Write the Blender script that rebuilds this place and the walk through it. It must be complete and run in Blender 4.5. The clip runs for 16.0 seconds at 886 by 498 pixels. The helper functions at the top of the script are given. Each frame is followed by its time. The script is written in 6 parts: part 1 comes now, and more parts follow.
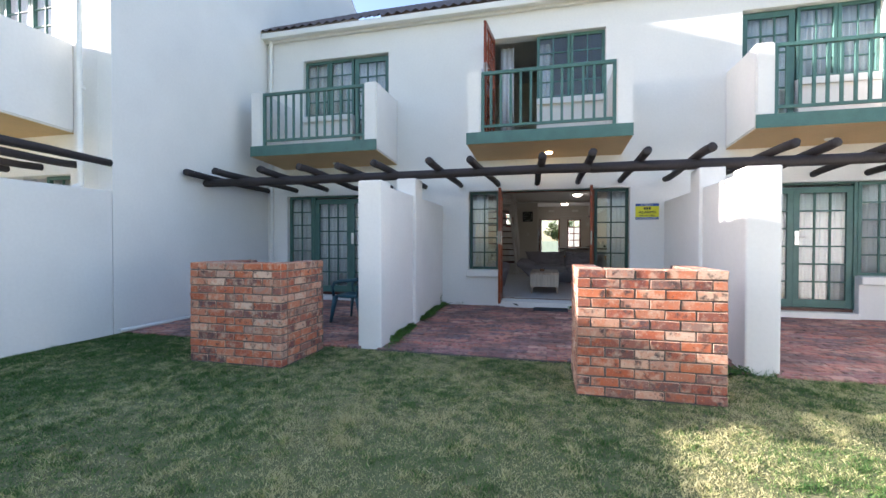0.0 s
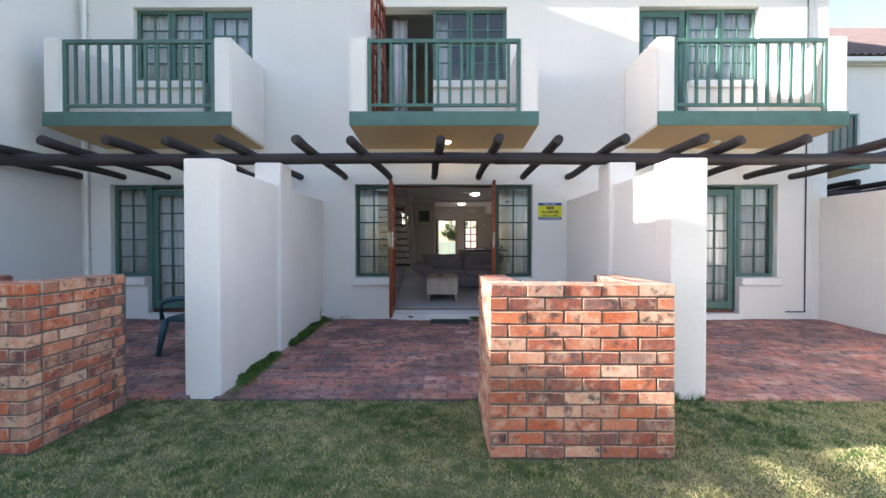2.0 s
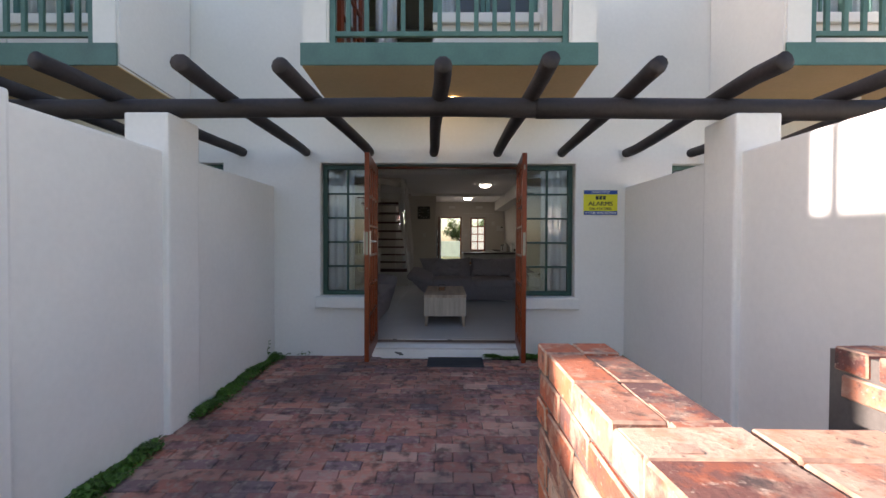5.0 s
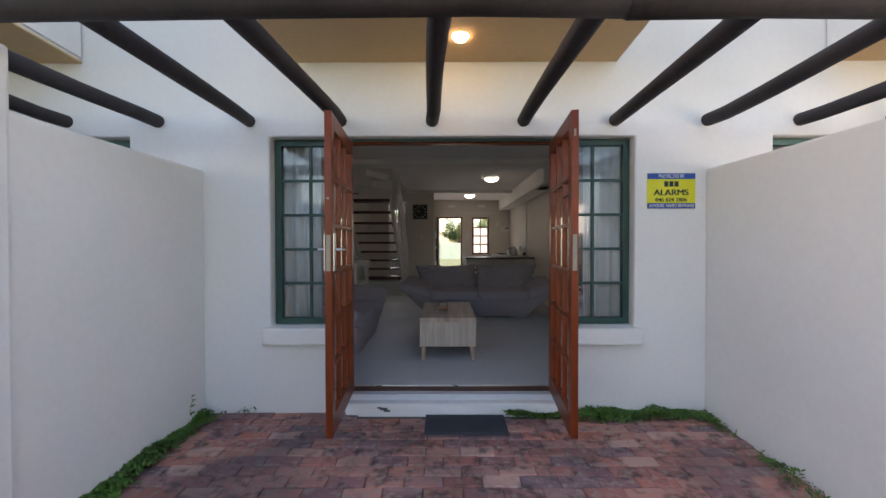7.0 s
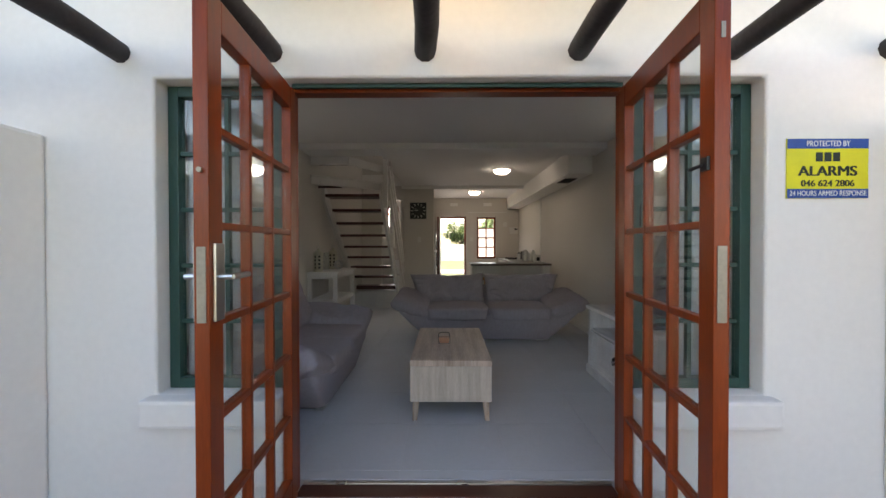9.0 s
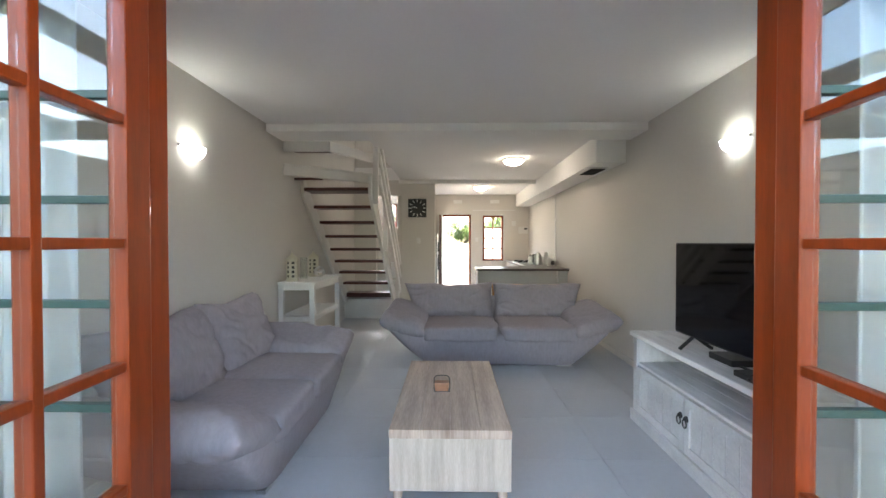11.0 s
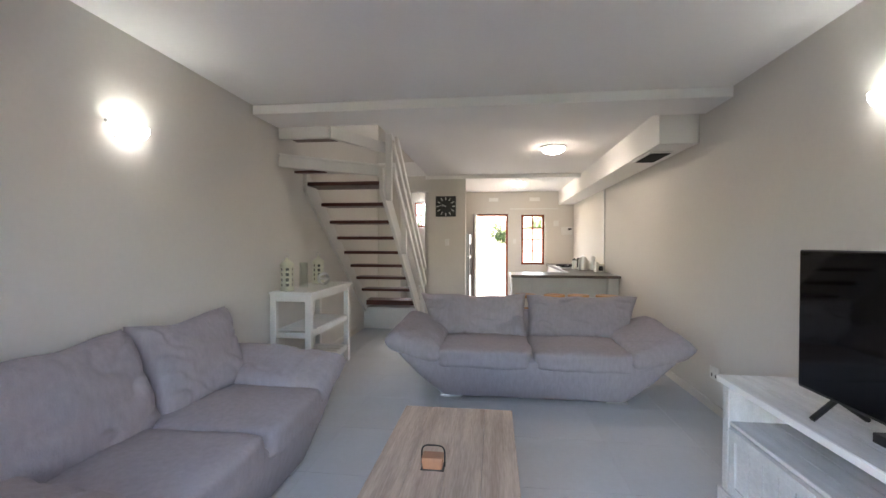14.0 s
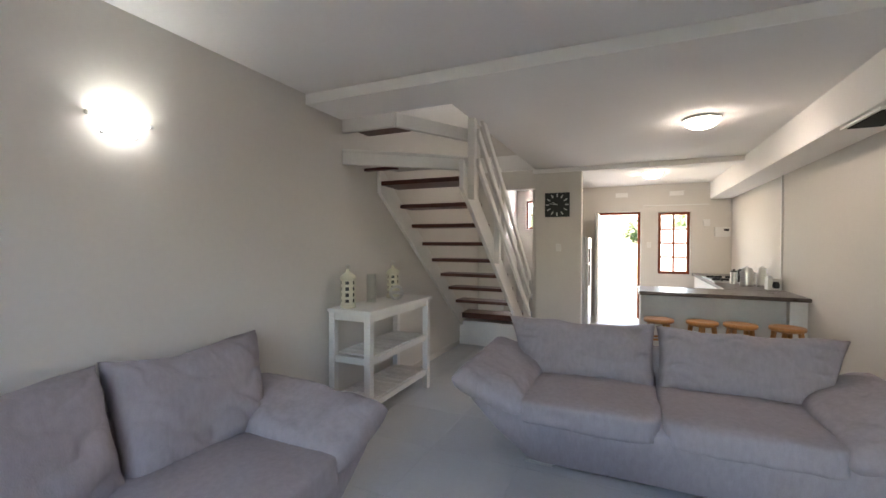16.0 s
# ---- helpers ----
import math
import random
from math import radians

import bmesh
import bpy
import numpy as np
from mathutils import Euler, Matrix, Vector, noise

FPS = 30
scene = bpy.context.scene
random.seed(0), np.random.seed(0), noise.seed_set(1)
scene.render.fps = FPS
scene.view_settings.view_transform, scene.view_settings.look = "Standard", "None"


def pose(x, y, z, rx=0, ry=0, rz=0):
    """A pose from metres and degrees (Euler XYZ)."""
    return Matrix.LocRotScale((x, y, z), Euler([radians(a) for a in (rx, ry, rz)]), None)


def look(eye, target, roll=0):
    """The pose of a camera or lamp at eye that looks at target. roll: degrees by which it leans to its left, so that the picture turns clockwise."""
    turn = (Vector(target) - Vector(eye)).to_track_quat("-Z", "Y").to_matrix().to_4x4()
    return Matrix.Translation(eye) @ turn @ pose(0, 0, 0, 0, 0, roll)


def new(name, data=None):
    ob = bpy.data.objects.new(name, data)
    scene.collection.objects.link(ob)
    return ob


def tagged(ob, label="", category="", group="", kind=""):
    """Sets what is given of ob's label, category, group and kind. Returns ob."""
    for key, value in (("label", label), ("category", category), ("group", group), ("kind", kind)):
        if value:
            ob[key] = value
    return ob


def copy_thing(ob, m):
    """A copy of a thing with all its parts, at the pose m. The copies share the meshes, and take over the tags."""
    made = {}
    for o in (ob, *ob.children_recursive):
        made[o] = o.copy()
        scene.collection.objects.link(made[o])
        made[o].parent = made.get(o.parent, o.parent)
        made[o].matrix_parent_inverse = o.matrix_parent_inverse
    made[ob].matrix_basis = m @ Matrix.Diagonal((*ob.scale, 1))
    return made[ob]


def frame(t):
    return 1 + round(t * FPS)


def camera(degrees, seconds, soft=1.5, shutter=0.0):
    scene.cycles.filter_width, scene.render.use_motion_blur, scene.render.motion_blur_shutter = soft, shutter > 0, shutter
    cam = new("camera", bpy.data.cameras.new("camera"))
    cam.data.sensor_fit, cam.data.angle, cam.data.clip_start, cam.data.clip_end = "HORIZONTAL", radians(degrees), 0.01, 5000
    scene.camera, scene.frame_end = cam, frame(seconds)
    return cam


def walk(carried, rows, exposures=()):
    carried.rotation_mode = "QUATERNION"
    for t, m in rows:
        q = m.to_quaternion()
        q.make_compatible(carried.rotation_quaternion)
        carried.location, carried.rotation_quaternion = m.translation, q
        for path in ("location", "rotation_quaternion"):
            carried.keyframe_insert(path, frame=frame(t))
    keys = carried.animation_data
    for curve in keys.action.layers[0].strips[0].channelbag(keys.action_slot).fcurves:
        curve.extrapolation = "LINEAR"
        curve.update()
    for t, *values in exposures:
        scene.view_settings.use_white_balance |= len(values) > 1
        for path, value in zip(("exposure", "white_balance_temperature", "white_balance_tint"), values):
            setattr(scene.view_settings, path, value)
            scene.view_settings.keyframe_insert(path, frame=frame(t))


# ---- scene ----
cam = camera(93.1, 16.0)
PATH = [
    (0, (0.233, 0.012, 1.276), (-0.255, 1.951, 1.246), 0.1),
    (0.5, (0.221, 0.309, 1.28), (-0.032, 2.292, 1.252), 0.1),
    (1, (0.204, 0.61, 1.298), (0.112, 2.608, 1.264), 0.1),
    (1.5, (0.204, 0.879, 1.298), (0.182, 2.879, 1.267), 0.1),
    (2, (0.193, 1.183, 1.312), (0.185, 3.183, 1.284), 0.0),
    (2.5, (0.147, 1.512, 1.328), (0.142, 3.512, 1.297), 0.1),
    (3, (0.127, 1.832, 1.344), (0.124, 3.832, 1.313), 0.1),
    (3.5, (0.158, 2.184, 1.354), (0.153, 4.184, 1.32), 0.1),
    (4, (0.152, 2.53, 1.349), (0.148, 4.529, 1.318), 0.2),
    (4.2, (0.198, 2.671, 1.363), (0.173, 4.671, 1.328), 0.3),
    (6.5, (0.124, 4.341, 1.392), (0.117, 6.34, 1.365), -0.0),
    (7, (0.118, 4.686, 1.417), (0.11, 6.686, 1.391), -0.1),
    (7.5, (0.095, 5.039, 1.44), (0.09, 7.039, 1.412), -0.0),
    (8, (0.106, 5.368, 1.45), (0.1, 7.367, 1.426), -0.0),
    (8.5, (0.134, 5.707, 1.469), (0.125, 7.707, 1.445), -0.0),
    (9, (0.119, 6.018, 1.477), (0.103, 8.018, 1.454), -0.1),
    (9.2, (0.109, 6.14, 1.508), (0.088, 8.139, 1.461), -0.0),
    (11.5, (0.182, 7.204, 1.537), (0.142, 9.204, 1.511), -0.0),
    (12, (0.221, 7.375, 1.535), (0.175, 9.375, 1.511), -0.0),
    (12.5, (0.257, 7.491, 1.541), (0.199, 9.49, 1.518), -0.0),
    (13, (0.277, 7.591, 1.541), (0.192, 9.589, 1.52), 0.1),
    (13.5, (0.298, 7.693, 1.546), (0.157, 9.688, 1.523), 0.1),
    (14, (0.341, 7.841, 1.559), (0.1, 9.826, 1.532), 0.1),
    (14.5, (0.394, 8.048, 1.556), (0.031, 10.014, 1.528), 0.1),
    (15, (0.431, 8.289, 1.58), (-0.078, 10.223, 1.546), 0.2),
    (15.5, (0.425, 8.586, 1.606), (-0.235, 10.473, 1.567), 0.2),
    (16, (0.498, 8.782, 1.636), (-0.319, 10.607, 1.607), 0.2),
]

walk(cam, [(t, look(eye, target, roll)) for t, eye, target, roll in PATH],
     [(0, 2.28, 6150, 19), (2.0, 2.32, 6400, 20.5), (2.5, 2.3, 6450, 21), (4.0, 1.9, 6650, 22), (6.5, 2.2, 6650, 22), (7.0, 2.5, 6650, 22), (8.0, 2.98, 6650, 21), (9.0, 3.12, 7000, 20),
      (11.5, 4.92, 6450, 15), (12.0, 4.95, 6450, 17), (14.5, 4.93, 6450, 19), (15.5, 4.86, 6450, 19), (16.0, 4.8, 6450, 19)])

# ---- light ----
SUN = Vector((1.0, 0.12, -0.30)).normalized()
world = bpy.data.worlds.new("world")
scene.world = world
world.use_nodes = True
sky = world.node_tree.nodes.new("ShaderNodeTexSky")
sky.sky_type, sky.sun_disc = "NISHITA", False
sky.sun_elevation, sky.sun_rotation = math.asin(-SUN.z), math.atan2(-SUN.x, -SUN.y)
world.node_tree.links.new(sky.outputs[0], world.node_tree.nodes["Background"].inputs[0])
world.node_tree.nodes["Background"].inputs[1].default_value = 0.1
sun_data = bpy.data.lights.new("sun", "SUN")
sun_data.energy, sun_data.angle, sun_data.color = 5.0, radians(0.5), (1.0, 0.93, 0.82)
sun = new("sun", sun_data)
# area lamps for the sky's light in the back wall's windows and door
# the landing lamp and its unseen upper opening are added to brighten the stairs
for name, x, z, w, h, watts in (("bathroom_window_light", -1.345, 2.22, 0.26, 0.5, 2.4), ("landing_window_light", -1.0, 4.5, 0.85, 1.15, 14.0), ("kitchen_window_light", 1.21, 1.65, 0.42, 1.05, 0.35), ("back_door_light", 0.265, 1.2, 0.7, 1.9, 0.4)):
    window_light = bpy.data.lights.new(name, "AREA")
    window_light.shape, window_light.size, window_light.size_y = "RECTANGLE", w, h
    window_light.energy, window_light.color = watts, (0.93, 0.97, 1.0) if z > 2 else (1.0, 0.95, 0.86)
    new(name, window_light).matrix_world = look((x, 17.5 + 0.2, z), (x, 12.0, z))
sun.matrix_world = look((-30, -6, 20), Vector((-30, -6, 20)) + SUN)


# ---- materials ----
def mat(name, color, rough=0.6, vary=0.12, scale=6.0, fine=60.0, bump=0.15, dist=0.004, metal=0.0, tint=None, island=0.0, stretch=(1, 1, 1), random_ob=0.0, coat=0.0):
    """A painted, mineral or woven surface: colour varied at two scales, and fine relief."""
    m = bpy.data.materials.new(name)
    m.use_nodes = True
    nt = m.node_tree
    n, l = nt.nodes, nt.links
    b = n["Principled BSDF"]
    b.inputs["Metallic"].default_value = metal
    b.inputs["Coat Weight"].default_value = coat
    tc = n.new("ShaderNodeTexCoord")
    mp = n.new("ShaderNodeMapping")
    mp.inputs["Scale"].default_value = stretch
    l.new(tc.outputs["Object"], mp.inputs[0])
    a = n.new("ShaderNodeTexNoise")
    a.inputs["Scale"].default_value, a.inputs["Detail"].default_value = scale, 5
    f = n.new("ShaderNodeTexNoise")
    f.inputs["Scale"].default_value, f.inputs["Detail"].default_value = fine, 4
    l.new(mp.outputs[0], a.inputs[0]), l.new(mp.outputs[0], f.inputs[0])
    add = n.new("ShaderNodeMath")
    add.operation = "MULTIPLY_ADD"
    l.new(f.outputs[0], add.inputs[0])
    add.inputs[1].default_value = 0.5
    l.new(a.outputs[0], add.inputs[2])
    ramp = n.new("ShaderNodeMapRange")
    ramp.inputs[1].default_value, ramp.inputs[2].default_value = 0.45, 1.05
    l.new(add.outputs[0], ramp.inputs[0])
    mix = n.new("ShaderNodeMix")
    mix.data_type = "RGBA"
    dark = tint or tuple(c * (1 - 2 * vary) for c in color)
    mix.inputs[6].default_value = (*dark, 1)
    mix.inputs[7].default_value = (*(min(1, c * (1 + 0.6 * vary)) for c in color), 1)
    l.new(ramp.outputs[0], mix.inputs[0])
    col = mix.outputs[2]
    if island or random_ob:
        src = n.new("ShaderNodeNewGeometry").outputs["Random Per Island"] if island else n.new("ShaderNodeObjectInfo").outputs["Random"]
        hsv = n.new("ShaderNodeHueSaturation")
        mr = n.new("ShaderNodeMapRange")
        k = island or random_ob
        mr.inputs[3].default_value, mr.inputs[4].default_value = 1 - k, 1 + k
        l.new(src, mr.inputs[0]), l.new(mr.outputs[0], hsv.inputs["Value"]), l.new(col, hsv.inputs["Color"])
        col = hsv.outputs[0]
    l.new(col, b.inputs["Base Color"])
    rr = n.new("ShaderNodeMapRange")
    rr.inputs[3].default_value, rr.inputs[4].default_value = max(0.02, rough - 0.08), min(1, rough + 0.08)
    l.new(a.outputs[0], rr.inputs[0]), l.new(rr.outputs[0], b.inputs["Roughness"])
    if bump:
        bp = n.new("ShaderNodeBump")
        bp.inputs["Strength"].default_value, bp.inputs["Distance"].default_value = bump, dist
        l.new(add.outputs[0], bp.inputs["Height"]), l.new(bp.outputs[0], b.inputs["Normal"])
    return m


def glass_mat(name, tint=(0.96, 0.98, 0.97), rough=0.015):
    """A thin pane: clear, with gloss that grows towards grazing angles."""
    m = bpy.data.materials.new(name)
    m.use_nodes = True
    n, l = m.node_tree.nodes, m.node_tree.links
    n.remove(n["Principled BSDF"])
    clear, gloss, both = n.new("ShaderNodeBsdfTransparent"), n.new("ShaderNodeBsdfGlossy"), n.new("ShaderNodeMixShader")
    clear.inputs[0].default_value, gloss.inputs["Roughness"].default_value = (*tint, 1), rough
    facing = n.new("ShaderNodeLayerWeight")
    facing.inputs["Blend"].default_value = 0.5
    power = n.new("ShaderNodeMath")
    power.operation = "POWER"
    power.inputs[1].default_value = 4.0
    level = n.new("ShaderNodeMapRange")
    level.inputs[3].default_value, level.inputs[4].default_value = 0.05, 0.8
    l.new(facing.outputs["Facing"], power.inputs[0]), l.new(power.outputs[0], level.inputs[0]), l.new(level.outputs[0], both.inputs[0])
    l.new(clear.outputs[0], both.inputs[1]), l.new(gloss.outputs[0], both.inputs[2]), l.new(both.outputs[0], n["Material Output"].inputs[0])
    return m


def glow_mat(name, color, power):
    m = bpy.data.materials.new(name)
    m.use_nodes = True
    b = m.node_tree.nodes["Principled BSDF"]
    b.inputs["Base Color"].default_value = (0.85, 0.85, 0.82, 1)
    b.inputs["Emission Color"].default_value, b.inputs["Emission Strength"].default_value = (*color, 1), power
    return m


PLASTER = mat("white_plaster", (0.755, 0.738, 0.705), 0.85, 0.045, 1.1, 26, 0.25, 0.006)
PLASTER_IN = mat("beige_wall_paint", (0.66, 0.625, 0.57), 0.75, 0.03, 0.9, 30, 0.15, 0.003)
CEILING = mat("ceiling_paint", (0.88, 0.865, 0.83), 0.85, 0.02, 1.0, 40, 0.1, 0.003)
SOFFIT = mat("cream_soffit_paint", (0.62, 0.44, 0.24), 0.85, 0.07, 1.5, 30, 0.15, 0.004)
FLOOR = mat("grey_floor_paint", (0.55, 0.565, 0.58), 0.5, 0.05, 1.4, 18, 0.05, 0.002, random_ob=0.02)
GREEN = mat("green_paint", (0.064, 0.152, 0.130), 0.5, 0.15, 5, 50, 0.15, 0.002)
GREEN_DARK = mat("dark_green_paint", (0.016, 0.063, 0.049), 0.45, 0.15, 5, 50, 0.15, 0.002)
RED_WOOD = mat("varnished_red_wood", (0.205, 0.033, 0.005), 0.36, 0.2, 5, 45, 0.08, 0.001, stretch=(5, 5, 0.5), coat=0.04)
RED_WOOD.node_tree.nodes["Principled BSDF"].inputs["Specular IOR Level"].default_value = 0.3
DARK_WOOD = mat("dark_stair_wood", (0.085, 0.022, 0.012), 0.35, 0.25, 6, 50, 0.15, 0.002, stretch=(0.6, 6, 6))
POLE = mat("dark_creosoted_pole", (0.028, 0.021, 0.022), 0.7, 0.3, 5, 40, 0.5, 0.006, stretch=(1, 1, 1))
WHITE_WOOD = mat("white_painted_wood", (0.74, 0.72, 0.68), 0.5, 0.05, 4, 40, 0.15, 0.002)
WHITE_PLASTIC = mat("white_plastic", (0.75, 0.74, 0.70), 0.4, 0.03, 4, 40, 0.05, 0.001)
METAL = mat("brushed_steel", (0.6, 0.6, 0.58), 0.3, 0.05, 8, 90, 0.05, 0.001, metal=1.0)
DULL_METAL = mat("dull_brass_plate", (0.30, 0.27, 0.22), 0.5, 0.15, 8, 90, 0.1, 0.001, metal=0.8)
BLACK = mat("black_metal", (0.015, 0.015, 0.016), 0.4, 0.1, 8, 60, 0.1, 0.001)
GLASS = glass_mat("clear_glass")
CURTAIN = mat("white_curtain_cloth", (0.78, 0.78, 0.80), 0.9, 0.06, 4, 140, 0.2, 0.002)
nt = CURTAIN.node_tree
through_cloth = nt.nodes.new("ShaderNodeBsdfTranslucent")
through_cloth.inputs[0].default_value = (0.75, 0.75, 0.78, 1)
both = nt.nodes.new("ShaderNodeMixShader")
both.inputs[0].default_value = 0.3
nt.links.new(nt.nodes["Principled BSDF"].outputs[0], both.inputs[1]), nt.links.new(through_cloth.outputs[0], both.inputs[2])
nt.links.new(both.outputs[0], nt.nodes["Material Output"].inputs[0])
MORTAR = mat("grey_mortar", (0.12, 0.105, 0.095), 0.95, 0.15, 8, 70, 0.6, 0.006)
SOFA_CLOTH = mat("mauve_grey_chenille", (0.35, 0.312, 0.328), 0.95, 0.07, 24, 160, 0.8, 0.004, stretch=(1.6, 1.6, 0.6))
ROOF_TILE = mat("dark_roof_tiles", (0.13, 0.10, 0.095), 0.8, 0.2, 3, 30, 0.3, 0.006)
LAMP_GLASS = glow_mat("lit_lamp_glass", (1.0, 0.88, 0.72), 2.0)
KITCHEN_LAMP_GLASS = glow_mat("lit_kitchen_lamp_glass", (1.0, 0.84, 0.64), 2.9)
BULB = glow_mat("wall_lamp_bulb", (0.92, 1.0, 0.90), 2.4)
WALL_LAMP_GLASS = glow_mat("lit_wall_lamp_glass", (0.97, 1.0, 0.93), 0.5)


# the patios rise a little towards the house
FALL = 0.08 / 3.24
SLOPE = Matrix(((1, 0, 0, 0), (0, 1, 0, 0), (0, FALL, 1, -4.72 * FALL), (0, 0, 0, 1)))


# ---- mesh helpers ----
def box(bm, x0, x1, y0, y1, z0, z1, bevel=0.0, m=None):
    """A box added to bm, its edges rounded by bevel, moved by the matrix m."""
    r = bmesh.ops.create_cube(bm, size=1, matrix=Matrix.Translation(((x0 + x1) / 2, (y0 + y1) / 2, (z0 + z1) / 2)) @ Matrix.Diagonal((abs(x1 - x0), abs(y1 - y0), abs(z1 - z0), 1)))
    vs = r["verts"]
    if bevel:
        es = {e for v in vs for e in v.link_edges}
        g = bmesh.ops.bevel(bm, geom=list(es), offset=bevel, segments=2, affect="EDGES", profile=0.6)
        vs = g["verts"] if not vs[0].is_valid else [v for v in set(g["verts"]) | {v for v in vs if v.is_valid}]
    if m is not None:
        bmesh.ops.transform(bm, matrix=m, verts=vs)
    return vs


def rod(bm, a, b, r0, r1=None, seg=12):
    """A round bar from a to b."""
    a, b = Vector(a), Vector(b)
    d = b - a
    m = Matrix.Translation((a + b) / 2) @ d.to_track_quat("Z", "Y").to_matrix().to_4x4()
    return bmesh.ops.create_cone(bm, cap_ends=True, segments=seg, radius1=r0, radius2=r0 if r1 is None else r1, depth=d.length, matrix=m)["verts"]


def lathe(bm, prof, x=0, y=0, z=0, seg=20):
    """A turned body from (radius, height) pairs."""
    rings = []
    for r, h in prof:
        rings.append([bm.verts.new((x + r * math.cos(2 * math.pi * k / seg), y + r * math.sin(2 * math.pi * k / seg), z + h)) for k in range(seg)])
    for p, q in zip(rings, rings[1:]):
        for k in range(seg):
            bm.faces.new((p[k], p[(k + 1) % seg], q[(k + 1) % seg], q[k]))
    if prof[0][0] > 1e-4:
        bm.faces.new(rings[0][::-1])
    if prof[-1][0] > 1e-4:
        bm.faces.new(rings[-1])


def part(name, bm, material, parent=None, label="", smooth=False):
    """Links a bmesh as one mesh object, under a thing or a part."""
    me = bpy.data.meshes.new(name)
    bmesh.ops.recalc_face_normals(bm, faces=bm.faces)
    bm.to_mesh(me)
    bm.free()
    me.materials.append(material)
    if smooth:
        for p in me.polygons:
            p.use_smooth = True
    ob = new(name, me)
    if parent is not None:
        ob.parent = parent
        ob.matrix_parent_inverse = parent.matrix_basis.inverted() if parent.parent is None else Matrix()
    if label:
        ob["label"] = label
    return ob


def thing(name, label, category, at=(0, 0, 0), group=""):
    ob = new(name)
    ob.empty_display_size = 0.1
    ob.location = at
    return tagged(ob, label, category, group)


def structure(ob, label="", category=""):
    return tagged(ob, label, category, kind="structure")


def boxes(name, material, parent, *bs, bevel=0.0, label="", m=None):
    bm = bmesh.new()
    for b in bs:
        box(bm, *b, bevel=bevel, m=m)
    return part(name, bm, material, parent, label)


def slab(name, axis, t0, t1, u0, u1, z0, z1, holes=(), material=PLASTER, label="", category="wall", bevel=0.012):
    """A wall across axis ('x' or 'y') from t0 to t1 thick, u0 to u1 long, with rectangular holes (u0, u1, z0, z1) right through."""
    us = sorted({u0, u1, *(h[i] for h in holes for i in (0, 1))})
    zs = sorted({z0, z1, *(h[i] for h in holes for i in (2, 3))})
    solid = lambda i, j: 0 <= i < len(us) - 1 and 0 <= j < len(zs) - 1 and not any(h[0] - 1e-6 <= us[i] and us[i + 1] <= h[1] + 1e-6 and h[2] - 1e-6 <= zs[j] and zs[j + 1] <= h[3] + 1e-6 for h in holes)
    bm = bmesh.new()
    made = {}
    def v(t, i, j):
        k = (t, i, j)
        if k not in made:
            p = (t, us[i], zs[j]) if axis == "x" else (us[i], t, zs[j])
            made[k] = bm.verts.new(p)
        return made[k]
    for i in range(len(us) - 1):
        for j in range(len(zs) - 1):
            if not solid(i, j):
                continue
            for t in (t0, t1):
                bm.faces.new((v(t, i, j), v(t, i + 1, j), v(t, i + 1, j + 1), v(t, i, j + 1)))
            for di, dj, a, b in ((-1, 0, (i, j), (i, j + 1)), (1, 0, (i + 1, j), (i + 1, j + 1)), (0, -1, (i, j), (i + 1, j)), (0, 1, (i, j + 1), (i + 1, j + 1))):
                if not solid(i + di, j + dj):
                    bm.faces.new((v(t0, *a), v(t1, *a), v(t1, *b), v(t0, *b)))
    ob = part(name, bm, material, None)
    if bevel:
        mod = ob.modifiers.new("worn_edges", "BEVEL")
        mod.width, mod.segments, mod.limit_method, mod.angle_limit = bevel, 2, "ANGLE", radians(40)
    return structure(ob, label, category)


# ---- measures of the place ----
F = 0.215                 # inner floor above the paving
C = 2.73                  # ceiling
PITCH = 4.2               # width of one house
FY = 8.0                  # front of the facade
XL, XR = -1.70, 2.10      # party walls of the room
BY = 17.5                 # back wall
EAVE = 5.70


# ---- ground ----
def ground_mat():
    m = mat("lawn_soil", (0.15, 0.135, 0.065), 0.95, 0.25, 0.9, 45, 0.9, 0.02, tint=(0.09, 0.13, 0.04))
    return m


LAWN = ground_mat()
bm = bmesh.new()
bmesh.ops.create_grid(bm, x_segments=2, y_segments=2, size=400)
structure(part("ground", bm, LAWN), "patchy green and straw coloured lawn", "ground").location = (0, 0, -0.03)

# patio beds under the bricks
for n, (x0, x1, y0) in enumerate(((-5.73, -2.0, 4.75), (-1.78, 2.17, 4.72), (2.39, 6.3, 4.75))):
    structure(boxes("patio_%d" % (n + 1), MORTAR, None, (x0, x1, y0, FY, -0.14, -0.012), m=SLOPE), "sand and mortar bed of a brick patio", "patio")

# ---- facade ----
UP = [(-4.85, -2.92, 3.12, 5.12), (-0.80, 1.20, 3.12, 5.12), (3.33, 5.25, 3.12, 5.12)]
DOWN = [(-5.25, -2.37), (-1.262, 1.615), (2.70, 5.58)]
holes = []
for x0, x1 in DOWN:
    holes += [(x0, x1, 0.76, 2.262), (x0 + 0.60, x1 - 0.61, 0.0, 0.76)]
slab("wall_front", "y", FY, FY + 0.24, -5.73, 6.13, -0.1, EAVE, holes + UP, PLASTER, "white plastered two-storey facade")

# roofs and gutters of the row, each block of houses set back from the one before
BLOCK = Vector((12.1, 3.38, 0))


